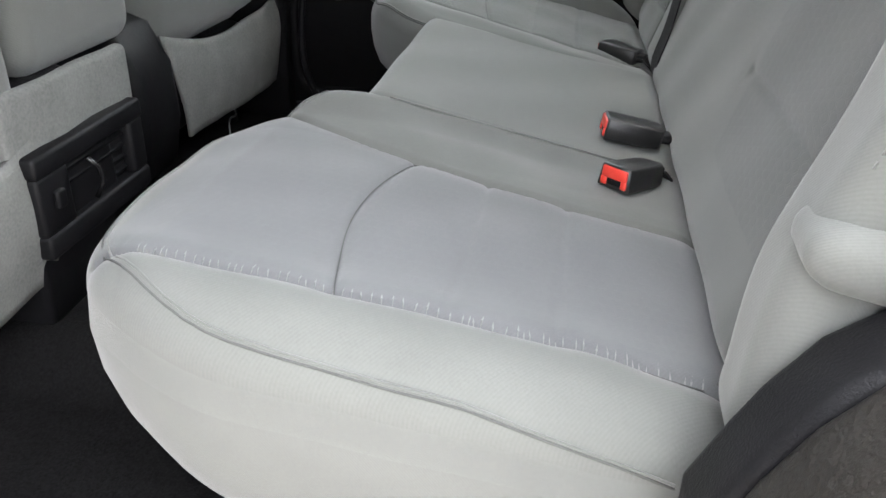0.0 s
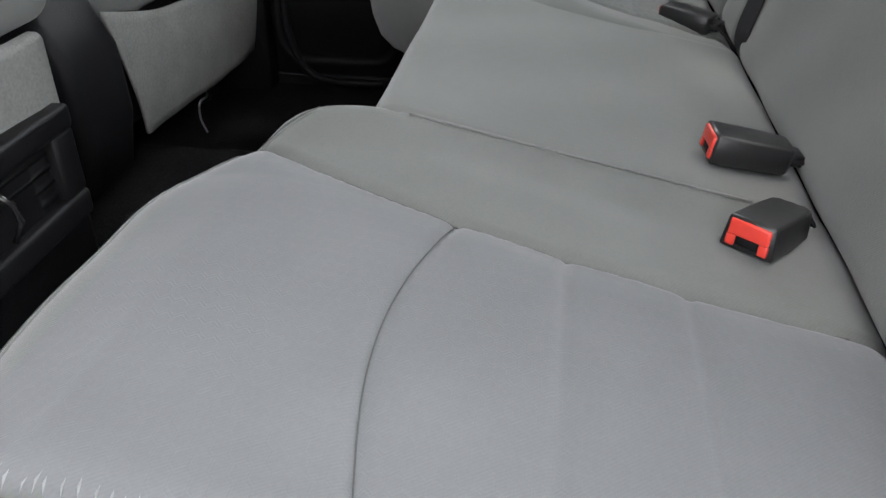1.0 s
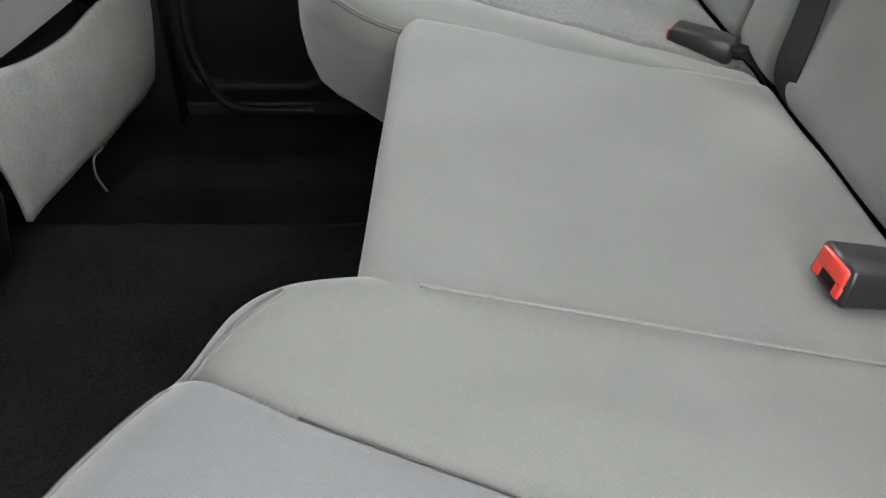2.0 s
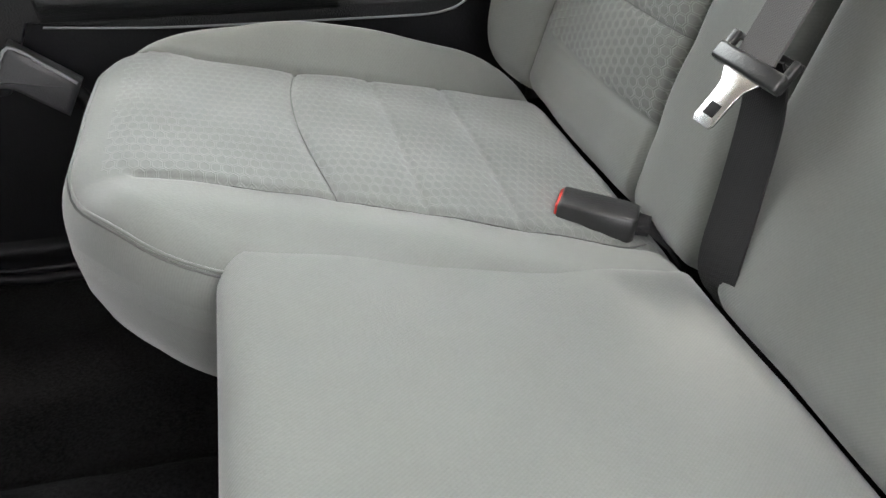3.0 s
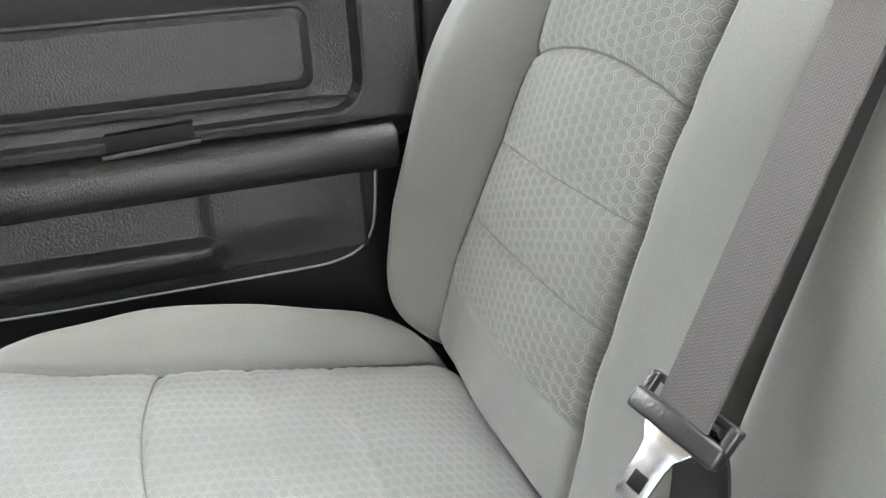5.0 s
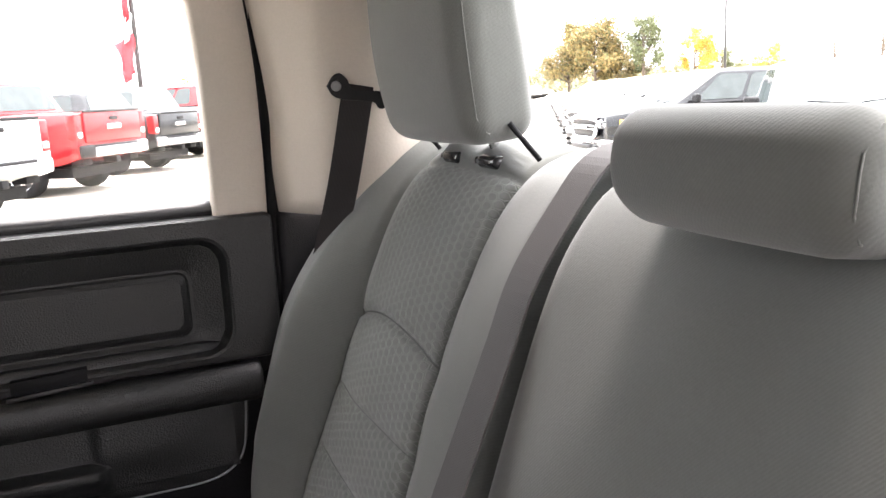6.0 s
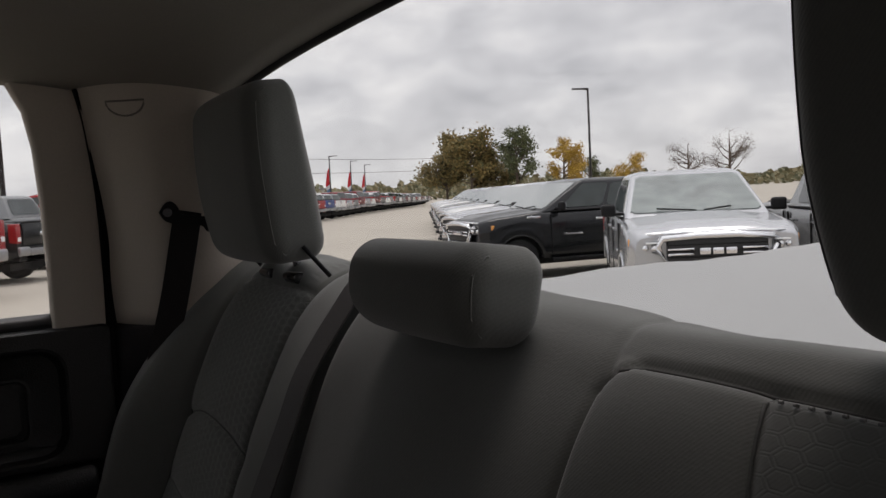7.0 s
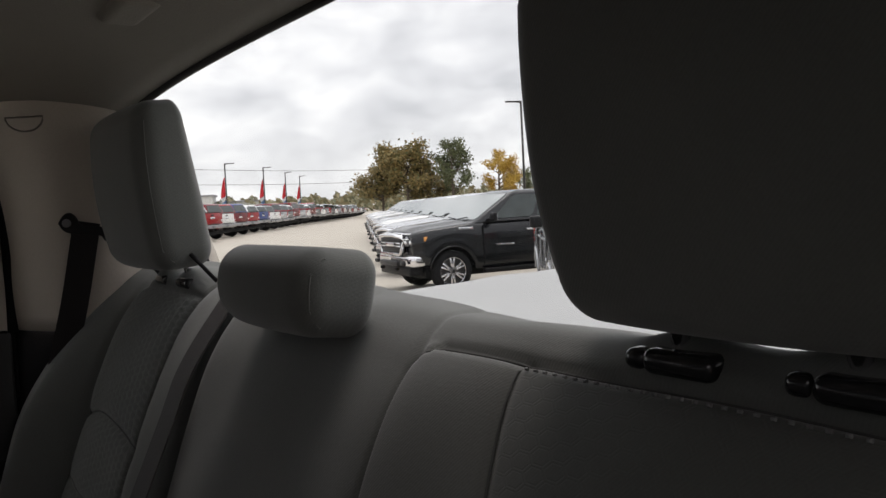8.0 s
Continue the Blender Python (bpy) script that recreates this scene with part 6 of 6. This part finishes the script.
for zz in (8.2, 6.0):
    end = pole.matrix_basis.inverted() @ (spot(190, 128, 0).translation + Vector((0, 0, zz + 2.0)))
    wire = [Vector((0, 0, zz)).lerp(end, t) - Vector((0, 0, 3.0 * t * (1 - t))) for t in np.linspace(0, 1, 24)]
    part("wire", tube(wire, 0.03, 4), m_pole, pole)

# low buildings far off
m_wall = surface("pale_metal_siding", (0.62, 0.62, 0.60), 0.7, grain=2, vary=0.08, bump=0.1)
m_roof = surface("grey_metal_roof", (0.30, 0.30, 0.31), 0.6, grain=3, vary=0.1)
for dist, px, w, h, c in ((235, 440, 22, 4.4, 1), (225, 352, 10, 6.2, 2)):
    bd = thing("low_building", "pale low commercial building far across the lot", "building", (0, 0, 0), "far buildings")
    bd.matrix_basis = spot(dist, 125 + math.degrees(math.atan((px - 784) / 1423)), 205)
    part("wall", boxed((-w / 2, -6, 0), (w / 2, 6, h)), m_wall, bd)
    part("roof", boxed((-w / 2 - 0.4, -6.4, h), (w / 2 + 0.4, 6.4, h + 0.5), 0.05), m_roof, bd)
    for k in range(int(w / 4)):
        xx = -w / 2 + 2 + 4 * k
        part("window", boxed((xx - 0.8, -6.08, 1.2), (xx + 0.8, -5.98, 2.8)), m_carglass, bd)

# ---- trees ----
m_bark = surface("grey_brown_bark", (0.11, 0.085, 0.065), 0.95, grain=15, vary=0.3, bump=0.8)


def leaf_material(name, a, b):
    m, nt, bsdf = nodes_of(name)
    n, l = nt.nodes, nt.links
    geo = n.new("ShaderNodeNewGeometry")
    ramp = n.new("ShaderNodeValToRGB")
    ramp.color_ramp.elements[0].color, ramp.color_ramp.elements[1].color = (*a, 1), (*b, 1)
    l.new(geo.outputs["Random Per Island"], ramp.inputs[0])
    l.new(ramp.outputs[0], bsdf.inputs["Base Color"])
    bsdf.inputs["Roughness"].default_value = 0.7
    return m


LEAVES = {"brown": leaf_material("autumn_brown_leaves", (0.075, 0.080, 0.025), (0.27, 0.18, 0.06)), "green": leaf_material("dark_green_leaves", (0.04, 0.055, 0.02), (0.12, 0.13, 0.05)),
          "yellow": leaf_material("yellow_leaves", (0.30, 0.17, 0.02), (0.55, 0.36, 0.05)), "bare": leaf_material("thin_grey_twigs", (0.12, 0.10, 0.085), (0.20, 0.17, 0.14))}


def tree(h, spread, kind, seed, label, leaves=1500, bare=0.0):
    rnd = random.Random(seed)
    th = thing("tree", label, "tree", (0, 0, 0), "trees at the lot's edge")
    limbs = bmesh.new()

    def add(points, radii):
        t = tube(points, radii, 6)
        me = bpy.data.meshes.new("limb")
        t.to_mesh(me)
        t.free()
        limbs.from_mesh(me)
        bpy.data.meshes.remove(me)

    add([(0, 0, 0), (0.1, 0, h * 0.3), (0, 0.1, h * 0.6), (0.1, 0, h * 0.9)], [h * 0.028, h * 0.022, h * 0.014, h * 0.004])
    tips = []
    for k in range(16):
        z0 = h * rnd.uniform(0.22, 0.75)
        a = rnd.uniform(0, 2 * math.pi)
        rr = spread * rnd.uniform(0.6, 1.0) * math.sqrt(max(0.08, 1 - ((z0 / h - 0.42) / 0.62) ** 2))
        end = Vector((rr * math.cos(a), rr * math.sin(a), min(h, z0 + h * rnd.uniform(0.08, 0.28))))
        mid = Vector((end.x * 0.5, end.y * 0.5, z0 + (end.z - z0) * 0.35))
        add([(0, 0, z0), tuple(mid), tuple(end)], [h * 0.011, h * 0.007, h * 0.003])
        tips += [end, mid.lerp(end, 0.5)]
        for _ in range(3):
            e2 = end + Vector((rnd.uniform(-1, 1), rnd.uniform(-1, 1), rnd.uniform(-0.3, 0.9))) * spread * 0.32
            add([tuple(mid.lerp(end, 0.6)), tuple(e2)], [h * 0.004, h * 0.0015])
            tips.append(e2)
    tips.append(Vector((0, 0, h * 0.95)))
    part("trunk", limbs, m_bark, th)
    verts, faces = [], []
    size = spread * (0.046 if not bare else 0.022)
    leaves = int(leaves * 3.6)
    for k in range(leaves):
        c = rnd.choice(tips) + Vector((rnd.gauss(0, 1), rnd.gauss(0, 1), rnd.gauss(0, 0.8))) * spread * 0.15
        u = Vector((rnd.gauss(0, 1), rnd.gauss(0, 1), rnd.gauss(0, 1))).normalized()
        w = u.orthogonal().normalized() * size * rnd.uniform(0.5, 1.2)
        u = u * size * rnd.uniform(0.6, 1.3)
        b = len(verts)
        verts += [c - u, c + w, c + u, c - w]
        faces.append((b, b + 1, b + 2, b + 3))
    part("crown", mesh_of("crown", verts, faces, LEAVES[kind], smooth=False), None, th)
    return th


def bearing(px):
    return 125 + math.degrees(math.atan((px - 784) / 1423))


tree(9.6, 3.9, "brown", 3, "broad tree with browning autumn leaves", 2600).matrix_basis = spot(118, bearing(735), 0)
tree(8.2, 3.4, "brown", 4, "broad tree with browning autumn leaves", 2000).matrix_basis = spot(122, bearing(690), 40)
tree(8.0, 3.2, "brown", 14, "broad tree with browning autumn leaves", 1700).matrix_basis = spot(120, bearing(768), 90)
tree(10.2, 2.7, "green", 5, "tall dark green tree", 1500).matrix_basis = spot(116, bearing(815), 0)
tree(8.0, 2.4, "yellow", 6, "bright yellow autumn tree", 1500).matrix_basis = spot(118, bearing(897), 0)
tree(6.2, 2.0, "green", 7, "dark green tree behind the lamp", 800).matrix_basis = spot(125, bearing(940), 0)
tree(6.0, 2.2, "yellow", 8, "small yellow autumn tree", 700).matrix_basis = spot(135, bearing(1010), 0)
tree(8.5, 2.6, "bare", 9, "bare late-autumn tree beyond the lot", 500, 1).matrix_basis = spot(110, bearing(1180), 0)
tree(7.5, 2.6, "bare", 10, "bare late-autumn tree beyond the lot", 500, 1).matrix_basis = spot(115, bearing(1110), 0)
tree(5.5, 3.0, "yellow", 11, "small yellowing tree behind the tail row", 900).matrix_basis = spot(70, 98.5, 0)
m_far = leaf_material("far_autumn_wood", (0.10, 0.11, 0.06), (0.27, 0.22, 0.12))
rnd = random.Random(21)
verts, faces = [], []
for k in range(30000):
    phi = radians(rnd.uniform(60, 172))
    d = rnd.uniform(215, 300)
    top = 2.2 - 1.6 * float(step(2.30, 2.45, phi)) + 3.0 * noise.noise((phi * 30, 0, 0)) + 2.0 * noise.noise((phi * 110, 3, 0))
    c = Vector((d * math.sin(phi), d * math.cos(phi), GROUND + max(0.3, rnd.uniform(0, 1) ** 0.7 * (top + 3.0))))
    s = rnd.uniform(0.25, 0.7)
    u = Vector((rnd.gauss(0, 1), rnd.gauss(0, 1), rnd.gauss(0, 1))).normalized()
    w = u.orthogonal() * s
    u = u * s
    b = len(verts)
    verts += [c - u, c + w, c + u, c - w]
    faces.append((b, b + 1, b + 2, b + 3))
tagged(new("far_woods", mesh_of("far_woods", verts, faces, m_far, smooth=False)), "hazy autumn woods along the horizon", "woods", kind="stuff")
